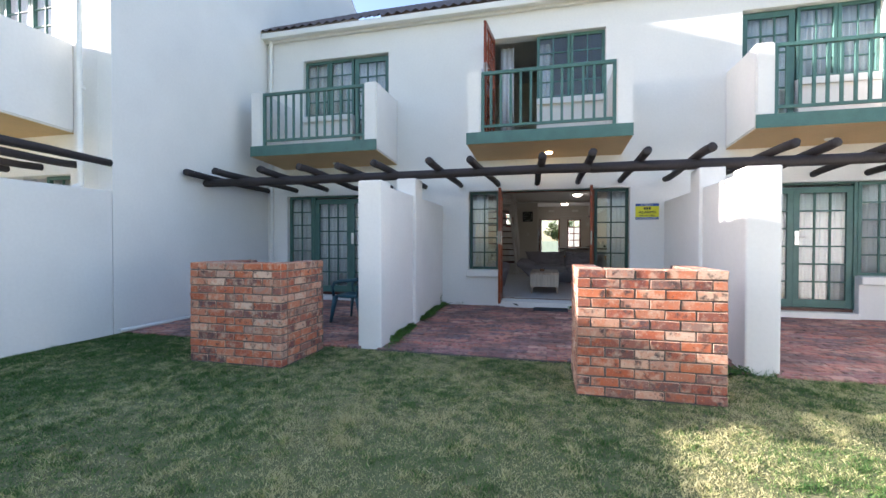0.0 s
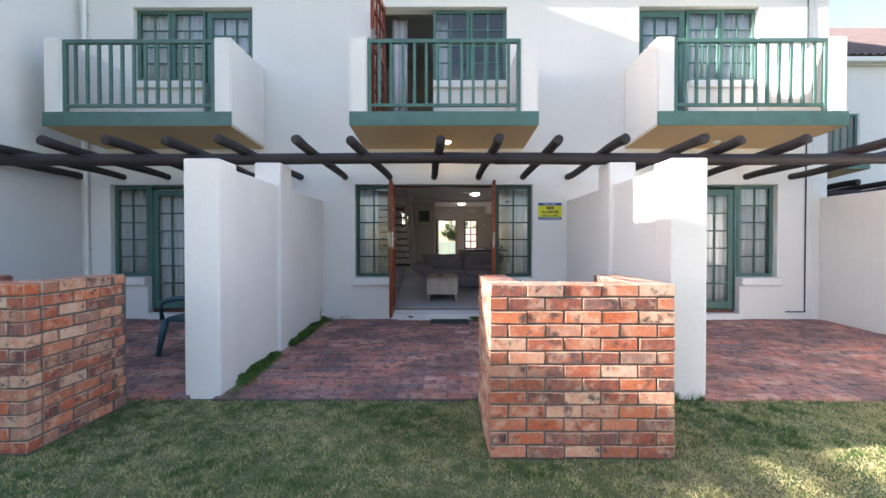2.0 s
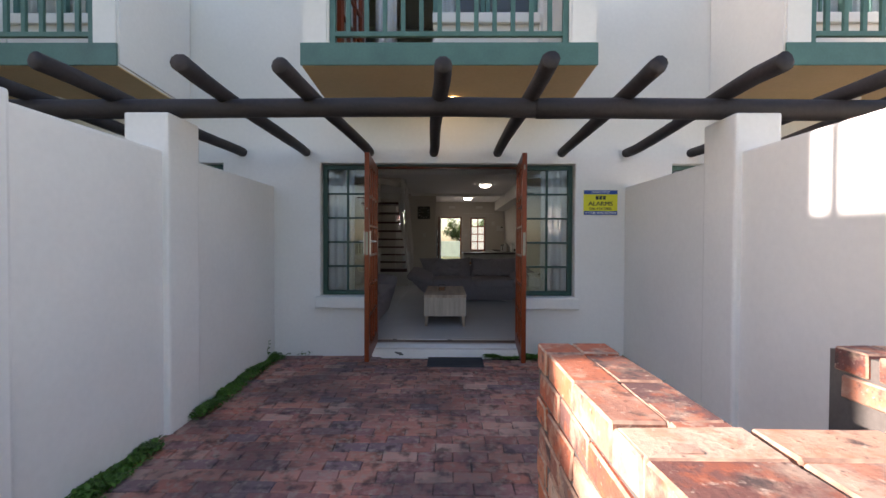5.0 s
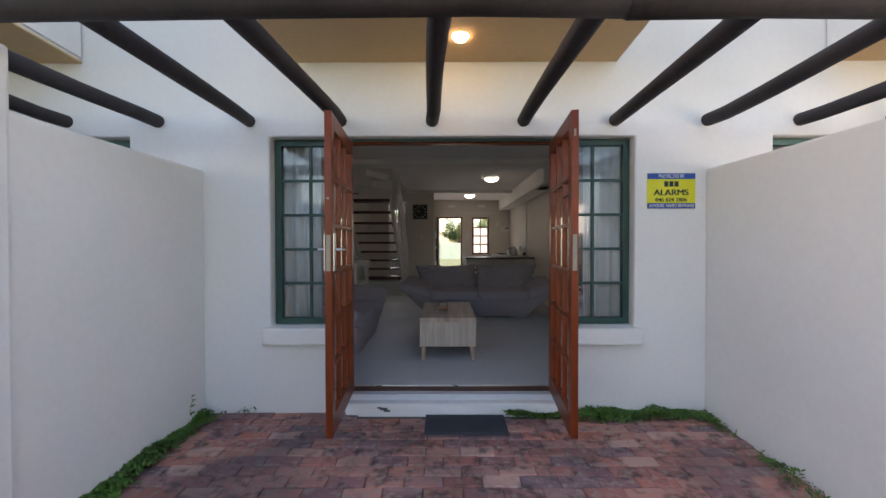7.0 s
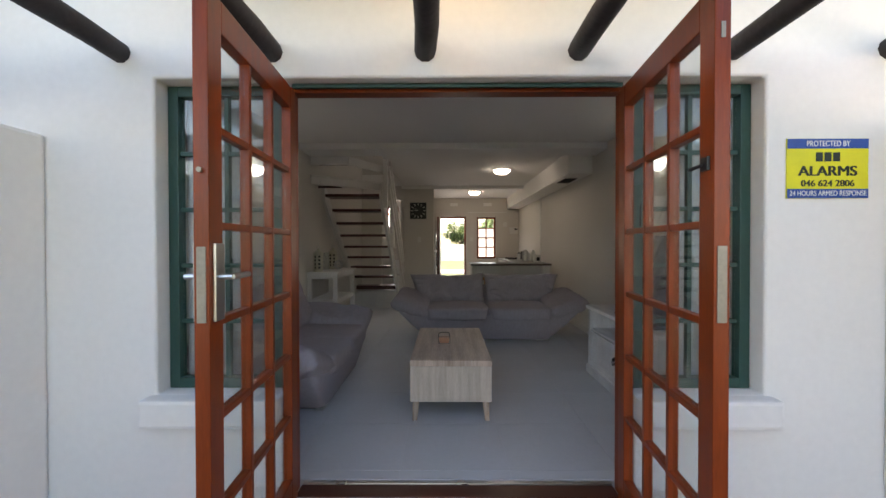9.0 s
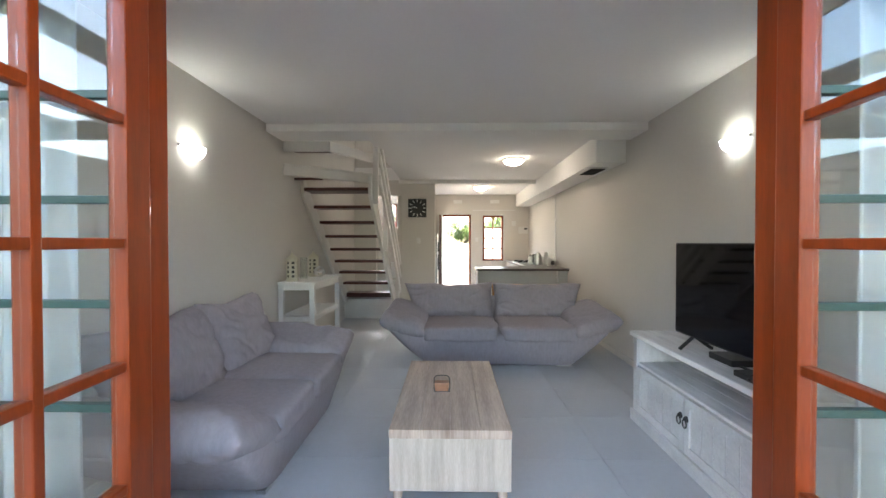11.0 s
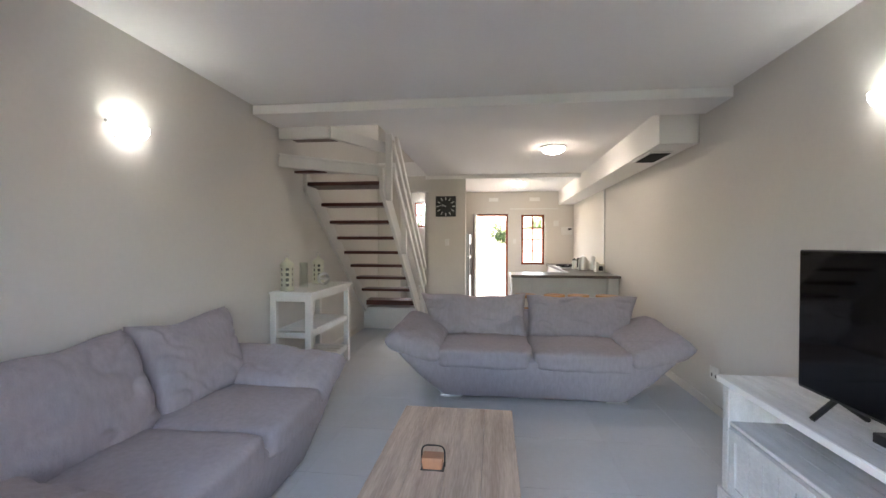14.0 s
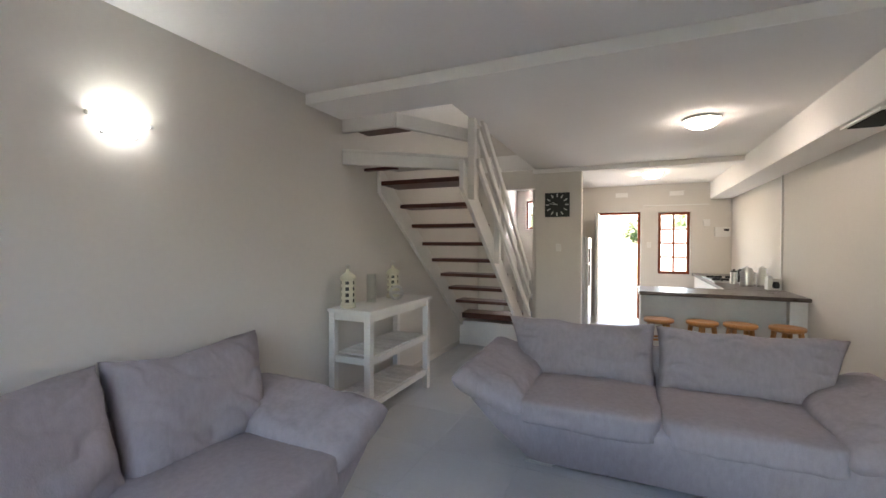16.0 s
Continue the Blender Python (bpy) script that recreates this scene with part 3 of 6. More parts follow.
# the front of block -2 is unseen, there only to cast its shadow
for k, name in ((-2, "wall_front_far_left"), (-1, "wall_front_left"), (1, "wall_front_right")):
    y = FY + BLOCK.y * k
    hs = [] if k == -2 else shifted(holes + UP, k)
    slab(name, "y", y, y + 0.24, -5.73 + 12.1 * k, 6.13 + 12.1 * k, -0.1, EAVE, hs, PLASTER, "white plastered facade of a neighbouring block")
    if k == -2:
        continue
    n = 2 if k == -1 else 0
    balcony(-1.11 + PITCH * (n - 1) + 12.1 * k, 1.476 + PITCH * (n - 1) + 12.1 * k, y)
    x0, x1, z0, z1 = shifted([UP[n]], k)[0]
    w0, w1 = (x0 + 0.8, x1) if n else (x0, x1 - 0.8)
    d0 = x0 if n else x1 - 0.8
    for i in (0, 1):
        window("window_%d" % (30 + 2 * n + i), w0 + (w1 - w0) * i / 2 + 0.004, w0 + (w1 - w0) * (i + 1) / 2 - 0.004, 3.95, z1 - 0.004, y + 0.09, 2, 4, GREEN)
    structure(boxes("wall_under_window_%d" % (4 + k), PLASTER, None, (w0 + 0.004, w1 - 0.004, y + 0.02, y + 0.22, z0, 3.94), bevel=0.01), "white plastered wall under the window", "wall")
    leaf("door_%d" % (20 + n), 0.76, 1.97, GREEN, "green glazed cottage-pane balcony door, closed", (d0 + 0.02, y + 0.12, 3.13), 0, 1, False)
    curtain(d0 + 0.05, d0 + 0.75, 3.14, 5.1, y + 0.2)
    curtain(w0 + 0.04, w1 - 0.04, 3.96, 5.1, y + 0.2)
    x0, x1 = shifted([DOWN[n]], k)[0]
    window("window_%d" % (40 + n), x0 + 0.004, x0 + 0.58, 0.764, 2.258, y + 0.09, 2, 5, GREEN)
    window("window_%d" % (44 + n), x1 - 0.6, x1 - 0.004, 0.764, 2.258, y + 0.09, 2, 5, GREEN)
    curtain(x0 + 0.03, x1 - 0.03, 0.3, 2.3, y + 0.3)
    bm = bmesh.new()
    box(bm, -5.7 + 12.1 * k, 6.1 + 12.1 * k, y + 0.244, y + 4, 0.0, 5.7)
    bmesh.ops.delete(bm, geom=[f for f in bm.faces if f.normal.y < -0.9], context="FACES")
    structure(part("neighbour_room", bm, PLASTER_IN), "plain beige room of the neighbouring house", "room")
    p = thing("pergola", "dark stained round pole pergola over a patio", "pergola", (3.5 + 12.1 * k, y - 1.88, 2.2))
    pole("beam", ((0.8 if n else -5.6) + 12.1 * k, y - 1.88, 2.295), ((6.3 if n else 0.5) + 12.1 * k, y - 1.88, 2.295), 0.07, p)
    for j in range(-7, 10):
        x = 0.03 + 0.715 * j
        if (n and x > 0.8) or (not n and x < 0):
            x = min(x, 6.36)
            pole("rafter", (x + 12.1 * k, y - 2.4, 2.44), (x + 12.1 * k, y - 0.005, 2.385), 0.055, p)
structure(boxes("patio_wall_4", PLASTER, None, (-5.95, -5.73, 0.2, FY - BLOCK.y - 0.002, -0.1, 2.0), bevel=0.02), "white plastered patio wall", "wall")

# ---- living room ----
def cushion(bm, size, m, k=4.5, crown=0.0, noise_amp=0.012, cuts=9, seed=0.0):
    """A stuffed cushion: a rounded box with a swollen top and soft creases, placed by the matrix m."""
    bmesh.ops.create_cube(bm, size=2)
    bmesh.ops.subdivide_edges(bm, edges=bm.edges[:], cuts=cuts, use_grid_fill=True)
    vs = bm.verts[:]
    sx, sy, sz = size
    for v in vs:
        p = v.co
        n = (abs(p.x) ** k + abs(p.y) ** k + abs(p.z) ** k) ** (1 / k)
        q = p / n
        bulge = crown * (1 - q.x * q.x) * (1 - q.y * q.y) * (1 if q.z > 0 else 0.2)
        w = Vector((q.x * sx / 2, q.y * sy / 2, q.z * sz / 2 + bulge))
        a = noise.noise(w * 4.5 + Vector((seed, 2.3 * seed, 0))) + 0.55 * noise.noise(Vector((w.x * 9, w.y * 15, w.z * 15)) + Vector((seed, seed, 5)))
        v.co = m @ (w + q.normalized() * noise_amp * a)
    return vs


def pillow(bm, w, h, t, m, flare=(0.0, 0.0), e=4, amp=0.015, seed=0.0, n=18, sag=0.03):
    """A loose cushion w wide and h high with pointed corners, thick in the middle and creased; flare widens its top to each side."""
    rows_ = {}
    for side in (1, -1):
        for i in range(n + 1):
            for j in range(n + 1):
                u, v = 2 * i / n - 1, 2 * j / n - 1
                if side < 0 and (i in (0, n) or j in (0, n)):
                    rows_[side, i, j] = rows_[1, i, j]
                    continue
                x = u * w / 2 * (1 - 0.045 * (1 - v * v))
                y = v * h / 2 * (1 - sag * (1 - u * u) * (1 if v > 0 else 0.3))
                x += (v + 1) / 2 * (flare[1] * max(u, 0) - flare[0] * max(-u, 0))
                z = side * t / 2 * (max(0, 1 - abs(u) ** e) * max(0, 1 - abs(v) ** e)) ** 0.5
                p = Vector((x, y, z))
                a = noise.noise(p * 4.5 + Vector((seed, 1.7 * seed, side))) + 0.5 * noise.noise(Vector((p.x * 7, p.y * 14, side)) + Vector((seed, 0, 3)))
                edge = min(1, 3 * (1 - abs(u)), 3 * (1 - abs(v)))
                fold = 1 - abs(noise.noise(Vector((p.x * 5 + p.y * 6, p.y * 5 - p.x * 3, side)) + Vector((2 * seed, seed, 7)))) * 2.6
                rim = 1 - min(1, 1.6 * (1 - max(abs(u), abs(v))))
                p.z += (amp * a * (0.3 + 0.7 * edge) - 0.9 * amp * max(0, fold) ** 4 * (0.35 + rim) * min(1, 8 * (1 - max(abs(u), abs(v))))) * side
                p.y += 0.4 * amp * a
                rows_[side, i, j] = bm.verts.new(m @ p)
    for side in (1, -1):
        for i in range(n):
            for j in range(n):
                q = [rows_[side, i, j], rows_[side, i + 1, j], rows_[side, i + 1, j + 1], rows_[side, i, j + 1]]
                bm.faces.new(q if side > 0 else q[::-1])


def sofa(label, w, seats, backs, arm, m, tall=0.47):
    """A boat-shaped upholstered sofa. Local x runs along it from 0 to w, its front is at y=0."""
    s = thing("sofa", label, "sofa")
    bm = bmesh.new()
    rows_ = []
    for z, dx, dy, yb in ((0.022, 0.44, 0.07, 0.82), (0.035, 0.425, 0.055, 0.83), (0.20, 0.23, 0.02, 0.90), (0.33, 0.07, 0.0, 0.94), (0.355, 0.055, 0.015, 0.94), (0.37, 0.09, 0.05, 0.90)):
        ring = []
        for u in range(64):
            t = 2 * math.pi * u / 64
            c, sn = math.cos(t), math.sin(t)
            e = 0.13
            x = w / 2 + (w / 2 - dx) * math.copysign(abs(c) ** e, c)
            y = (dy + yb) / 2 + (yb - dy) / 2 * math.copysign(abs(sn) ** e, sn)
            a = 0.008 * noise.noise(Vector((x * 5, y * 5, z * 5)))
            lift = 0.035 * min(1, max(0, (abs(x - w / 2) - (w / 2 - arm - 0.04)) / arm)) if z > 0.3 else 0
            ring.append(bm.verts.new((x + a, y + a, z + lift)))
        rows_.append(ring)
    for p, q in zip(rows_, rows_[1:]):
        for u in range(64):
            bm.faces.new((p[u], p[(u + 1) % 64], q[(u + 1) % 64], q[u]))
    bm.faces.new(rows_[0]), bm.faces.new(rows_[-1])
    part("base", bm, SOFA_CLOTH, s, smooth=True)
    bm = bmesh.new()
    box(bm, arm, w - arm, 0.76, 0.93, 0.34, 0.66, 0.05)
    part("back_frame", bm, SOFA_CLOTH, s, smooth=True)
    for n, (a, b) in enumerate(seats):
        bm = bmesh.new()
        cushion(bm, (b - a + 0.002, 0.83, 0.17), pose((a + b) / 2, 0.383, 0.36), 8, 0.02, 0.013, 17, 3.1 * n + w)
        part("seat_cushion", bm, SOFA_CLOTH, s, smooth=True)
    for n, (a, b) in enumerate(backs):
        bm = bmesh.new()
        fl = (0.14 if n == 0 else 0.0, 0.14 if n == len(backs) - 1 else 0.0)
        pillow(bm, b - a, tall, 0.27, pose((a + b) / 2, 0.73, 0.37 + tall / 2, 66, 0, 1.2 * (-1) ** n), fl, 5, 0.030, 7.7 * n + w, 44, 0.12)
        part("back_cushion", bm, SOFA_CLOTH, s, smooth=True)
    for side in (0, 1):
        bm = bmesh.new()
        x = arm * 0.50 if side == 0 else w - arm * 0.50
        pillow(bm, arm * 1.22, 0.95, 0.235, pose(x, 0.445, 0.462, 4, -17 if side else 17, 0), (0.0, 0.0), 6, 0.02, 5.0 + side + w, 40, 0.0)
        part("armrest", bm, SOFA_CLOTH, s, smooth=True)
    for x in (0.53, w - 0.53):
        bm = bmesh.new()
        box(bm, x - 0.09, x + 0.09, 0.075, 0.13, 0.0, 0.022, 0.004)
        part("foot", bm, METAL, s, "flat polished steel foot")
        bm = bmesh.new()
        box(bm, x - 0.09, x + 0.09, 0.70, 0.76, 0.0, 0.022, 0.004)
        part("foot", bm, METAL, s, "flat polished steel foot")
    s.matrix_basis = m
    return s


sofa("mauve-grey chenille two-seater sofa with flared arms", 2.46, [(0.40, 1.23), (1.23, 2.06)], [(0.28, 1.23), (1.23, 2.18)], 0.42, pose(-0.56, 11.40, F))
sofa("mauve-grey chenille two-seater sofa along the wall", 2.0, [(0.36, 0.985), (0.985, 1.64)], [(0.24, 1.08), (1.08, 1.76)], 0.38, pose(-0.74, 8.73, F, 0, 0, 90), 0.55)

# coffee table
OAK = mat("pale_washed_oak", (0.54, 0.42, 0.33), 0.5, 0.20, 3.2, 30, 0.25, 0.002, tint=(0.25, 0.17, 0.12), stretch=(5, 0.4, 0.4))
t = thing("coffee_table", "pale washed-oak box coffee table with tapered legs", "table", (0.15, 9.62, F))
for k in range(4):
    boxes("top_board", OAK, t, (-0.141 + 0.1455 * k + 0.0003, -0.141 + 0.1455 * (k + 1) - 0.0003, 8.97, 10.13, 0.613, 0.655), bevel=0.003)
OAK_UP = mat("pale_washed_oak_upright", (0.54, 0.46, 0.38), 0.5, 0.18, 3.2, 40, 0.25, 0.002, tint=(0.36, 0.29, 0.23), stretch=(9, 9, 0.8))
boxes("front_panel", OAK_UP, t, (-0.139, 0.439, 8.975, 9.0, 0.36, 0.611), bevel=0.003)
boxes("back_panel", OAK, t, (-0.139, 0.439, 10.10, 10.125, 0.36, 0.611), bevel=0.003)
for x in (-0.139, 0.414):
    boxes("side_panel", OAK, t, (x, x + 0.025, 9.002, 10.098, 0.36, 0.611), bevel=0.003)
boxes("bottom_board", OAK, t, (-0.11, 0.41, 9.005, 10.095, 0.365, 0.382))
for x in (-0.10, 0.40):
    for y in (9.012, 10.085):
        bm = bmesh.new()
        rod(bm, (x + (0.01 if x > 0 else -0.01), y, F), (x, y, 0.361), 0.017, 0.025, 14)
        part("leg", bm, OAK, t, smooth=False)

# small candle holder on it
h = thing("candle_holder", "small wooden candle holder with black wire handle", "candle holder", (0.10, 9.51, 0.655))
COPPER = mat("reddish_wood", (0.34, 0.15, 0.075), 0.45, 0.2, 8, 60, 0.2, 0.001)
bm = bmesh.new()
for v in box(bm, 0.055, 0.145, 9.48, 9.54, 0.6575, 0.705, 0.006):
    k = 0.85 + 0.15 * (v.co.z - 0.6575) / 0.0475
    v.co.x = 0.10 + (v.co.x - 0.10) * k
part("wood_block", bm, COPPER, h)
bm = bmesh.new()
arc = [Vector((0.10 + 0.047 * math.copysign(abs(math.cos(a)) ** 0.5, math.cos(a)), 9.51, 0.695 + 0.048 * abs(math.sin(a)) ** 0.5)) for a in [math.pi * k / 14 for k in range(15)]]
for p, q in zip(arc, arc[1:]):
    rod(bm, p, q, 0.0032, seg=6)
for x in (0.053, 0.147):
    rod(bm, (x, 9.51, 0.659), (x, 9.51, 0.696), 0.0032, seg=6)
box(bm, 0.053, 0.147, 9.476, 9.544, 0.6555, 0.659, 0.001)
part("wire_handle", bm, BLACK, h, "black wire handle")

# television on its stand
DISTRESSED = mat("limewashed_pine", (0.74, 0.735, 0.725), 0.6, 0.14, 3.0, 55, 0.35, 0.002, stretch=(6, 1, 1.5))
GROOVE = mat("white_groove_paint", (0.90, 0.89, 0.87), 0.55, 0.02, 4, 40, 0.1, 0.001)
tv_stand = thing("tv_stand", "limewashed white wooden TV stand with two plank doors", "cabinet", (1.8, 9.54, F))
x0, x1, y0, y1, zt = 1.53, 2.06, 8.80, 10.16, 0.876
for k in range(5):
    w = (x1 - x0 + 0.03) / 5
    boxes("top_plank", DISTRESSED, tv_stand, (x0 - 0.03 + w * k + 0.003, x0 - 0.03 + w * (k + 1) - 0.003, y0 - 0.025, y1 + 0.025, zt - 0.0035, zt))
boxes("top_board", GROOVE, tv_stand, (x0 - 0.03, x1, y0 - 0.025, y1 + 0.025, zt - 0.032, zt - 0.004), bevel=0.003)
for y in (y0, y1 - 0.028):
    boxes("side_panel", DISTRESSED, tv_stand, (x0, x1, y, y + 0.028, F + 0.08, zt - 0.034), bevel=0.003)
boxes("back_panel", DISTRESSED, tv_stand, (x1 - 0.012, x1 - 0.002, y0 + 0.03, y1 - 0.03, F + 0.08, zt - 0.034))
for k in range(5):
    boxes("shelf_plank", DISTRESSED, tv_stand, (x0 + 0.012 + 0.1 * k, x0 + 0.106 + 0.1 * k, y0 + 0.03, y1 - 0.03, 0.6515, 0.655))
boxes("shelf_board", GROOVE, tv_stand, (x0 + 0.01, x0 + 0.508, y0 + 0.03, y1 - 0.03, 0.635, 0.651), bevel=0.003)
boxes("plinth", DISTRESSED, tv_stand, (x0 - 0.025, x1, y0 - 0.02, y1 + 0.02, F, F + 0.085), bevel=0.006)
for y in (y0 + 0.002, y1 - 0.055):
    boxes("corner_post", DISTRESSED, tv_stand, (x0 - 0.012, x0 - 0.001, y, y + 0.053, F + 0.087, zt - 0.034), bevel=0.002)
ym = (y0 + y1) / 2
for a, b in ((y0 + 0.06, ym - 0.003), (ym + 0.003, y1 - 0.06)):
    d = boxes("door", GROOVE, tv_stand, (x0 + 0.002, x0 + 0.012, a + 0.05, b - 0.05, F + 0.14, 0.59), label="plank door with a framed edge")
    boxes("door_frame", DISTRESSED, d, (x0 - 0.012, x0 + 0.012, a, a + 0.05, F + 0.09, 0.632), (x0 - 0.012, x0 + 0.012, b - 0.05, b, F + 0.09, 0.632), (x0 - 0.012, x0 + 0.012, a + 0.05, b - 0.05, F + 0.09, F + 0.14), (x0 - 0.012, x0 + 0.012, a + 0.05, b - 0.05, 0.582, 0.632), bevel=0.002)
    n = 5
    for k in range(n):
        w = (b - a - 0.1) / n
        boxes("door_plank", DISTRESSED, d, (x0 - 0.004, x0 + 0.001, a + 0.05 + w * k + 0.004, a + 0.05 + w * (k + 1) - 0.004, F + 0.14, 0.582), bevel=0.002)
    yk = b - 0.028 if a < ym - 0.1 else a + 0.028
    bm = bmesh.new()
    rod(bm, (x0 - 0.012, yk, 0.515), (x0 - 0.018, yk, 0.515), 0.018)
    bmesh.ops.create_uvsphere(bm, u_segments=10, v_segments=8, radius=0.011, matrix=Matrix.Translation((x0 - 0.024, yk, 0.515)))
    for k in range(14):
        p, q = 2 * math.pi * k / 14, 2 * math.pi * (k + 1) / 14
        rod(bm, (x0 - 0.026, yk + 0.02 * math.sin(p), 0.488 + 0.024 * math.cos(p)), (x0 - 0.026, yk + 0.02 * math.sin(q), 0.488 + 0.024 * math.cos(q)), 0.004, seg=6)
    part("ring_pull", bm, BLACK, d, "black iron ring pull")

SCREEN = mat("black_screen_glass", (0.003, 0.003, 0.004), 0.0, 0.0, 4, 40, 0.0)
tv = thing("television", "black flat-screen television on two splayed feet", "television", (1.63, 9.32, zt))
boxes("casing", BLACK, tv, (1.632, 1.68, 8.845, 9.795, 0.955, 1.535), bevel=0.006)
SCREEN.node_tree.nodes["Principled BSDF"].inputs["Specular IOR Level"].default_value = 0.3
boxes("screen", SCREEN, tv, (1.6285, 1.6335, 8.853, 9.787, 0.968, 1.529))
for y in (9.02, 9.62):
    bm = bmesh.new()
    rod(bm, (1.655, y, 0.962), (1.56, y - 0.01, zt + 0.006), 0.011, seg=8)
    rod(bm, (1.655, y, 0.962), (1.77, y + 0.01, zt + 0.006), 0.011, seg=8)
    part("foot", bm, BLACK, tv)
dec = thing("set_top_box", "small black set-top box on the TV stand", "electronics", (1.75, 9.35, zt))
boxes("case", BLACK, dec, (1.64, 1.86, 9.25, 9.45, zt, zt + 0.035), bevel=0.004)
dec = thing("set_top_box", "black decoder box lying beside the television", "electronics", (1.66, 9.0, zt))
boxes("case", BLACK, dec, (1.56, 1.72, 8.93, 9.12, zt, zt + 0.03), bevel=0.006)
boxes("cable", BLACK, dec, (1.68, 1.70, 9.12, 9.3, zt, zt + 0.008), bevel=0.002)

# console table with lanterns
cons = thing("console_table", "white wooden console table with two slatted shelves", "table", (-1.5, 11.97, F))
x0, x1, y0, y1, zt = -1.69, -1.30, 11.45, 12.49, 1.115
boxes("tabletop", WHITE_WOOD, cons, (x0 - 0.0, x1 + 0.02, y0 - 0.02, y1 + 0.02, zt - 0.028, zt), bevel=0.005)
boxes("apron", WHITE_WOOD, cons, (x0 + 0.01, x1 - 0.008, y0 + 0.01, y0 + 0.03, zt - 0.09, zt - 0.03), (x0 + 0.01, x1 - 0.008, y1 - 0.03, y1 - 0.01, zt - 0.09, zt - 0.03), (x1 - 0.03, x1 - 0.01, y0 + 0.03, y1 - 0.03, zt - 0.09, zt - 0.03), bevel=0.002)
for x in (x0, x1 - 0.055):
    for y in (y0, y1 - 0.055):
        boxes("leg", WHITE_WOOD, cons, (x, x + 0.055, y, y + 0.055, F, zt - 0.03), bevel=0.004)
for z in (0.40, 0.74):
    sh = boxes("shelf", WHITE_WOOD, cons, (x0 + 0.057, x1 - 0.057, y0 + 0.012, y0 + 0.045, z - 0.05, z), (x0 + 0.057, x1 - 0.057, y1 - 0.045, y1 - 0.012, z - 0.05, z), (x1 - 0.045, x1 - 0.012, y0 + 0.057, y1 - 0.057, z - 0.05, z), (x0 + 0.012, x0 + 0.045, y0 + 0.057, y1 - 0.057, z - 0.05, z), bevel=0.002)
    for k in range(9):
        y = y0 + 0.07 + k * (y1 - y0 - 0.14) / 9
        boxes("slat", WHITE_WOOD, sh, (x0 + 0.02, x1 - 0.02, y + 0.008, y + 0.09, z + 0.001, z + 0.014), bevel=0.002)
CREAM = mat("cream_enamel", (0.62, 0.60, 0.46), 0.45, 0.1, 8, 60, 0.15, 0.001)


LANTERN_GLASS = mat("smoked_glass", (0.05, 0.055, 0.05), 0.1, 0.05, 8, 60, 0.0)


def lantern(x, y, z):
    """A slim round lantern: a pierced cylinder under a dome with a ring."""
    l = thing("lantern", "cream metal candle lantern with cut-out windows", "lantern", (x, y, z), "lanterns on the console")
    bm = bmesh.new()
    lathe(bm, [(0.05, 0.0), (0.056, 0.004), (0.056, 0.018), (0.05, 0.022), (0.001, 0.022)], x, y, z)
    part("base", bm, CREAM, l, smooth=True)
    bm = bmesh.new()
    n = 12
    for k in range(n):
        a = 2 * math.pi * k / n
        if k % 2 == 0:
            box(bm, -0.013, 0.013, 0.047, 0.051, 0.02, 0.20, m=Matrix.Translation((x, y, z)) @ Euler((0, 0, a)).to_matrix().to_4x4())
    for zz in (0.022, 0.062, 0.105, 0.148, 0.188):
        lathe(bm, [(0.047, zz), (0.0515, zz), (0.0515, zz + 0.017), (0.047, zz + 0.017), (0.047, zz)], x, y, z)
    part("cage", bm, CREAM, l)
    bm = bmesh.new()
    lathe(bm, [(0.044, 0.022), (0.044, 0.20), (0.001, 0.201)], x, y, z)
    part("glass", bm, LANTERN_GLASS, l, "dark smoked glass")
    bm = bmesh.new()
    lathe(bm, [(0.058, 0.205), (0.056, 0.212), (0.042, 0.232), (0.022, 0.246), (0.012, 0.252), (0.012, 0.268), (0.001, 0.272)], x, y, z)
    part("roof", bm, CREAM, l, smooth=True)
    bm = bmesh.new()
    for k in range(12):
        p, q = 2 * math.pi * k / 12, 2 * math.pi * (k + 1) / 12
        rod(bm, (x + 0.018 * math.cos(p), y, z + 0.285 + 0.018 * math.sin(p)), (x + 0.018 * math.cos(q), y, z + 0.285 + 0.018 * math.sin(q)), 0.003, seg=6)
    part("ring", bm, METAL, l)
    l.scale = (1.14, 1.14, 1.14)
    return l


lantern(-1.57, 11.54, zt)
lantern(-1.56, 12.22, zt)
v = thing("glass_vase", "tall clear glass cylinder vase", "vase", (-1.55, 11.84, zt))
bm = bmesh.new()
lathe(bm, [(0.04, 0.0), (0.042, 0.01), (0.04, 0.25), (0.036, 0.25), (0.035, 0.015), (0.001, 0.012)], -1.55, 11.84, zt)
part("glass", bm, GLASS, v, smooth=True)
v = thing("ornament", "small silver knotted ball ornament", "ornament", (-1.44, 12.08, zt))
bm = bmesh.new()
for k in range(5):
    m = Matrix.Translation((-1.44, 12.08, zt + 0.07)) @ Euler((k * 1.3, k * 0.7, k)).to_matrix().to_4x4()
    for j in range(16):
        p, q = 2 * math.pi * j / 16, 2 * math.pi * (j + 1) / 16
        rod(bm, m @ Vector((0.06 * math.cos(p), 0.06 * math.sin(p), 0)), m @ Vector((0.06 * math.cos(q), 0.06 * math.sin(q), 0)), 0.009, seg=6)
part("bands", bm, METAL, v)


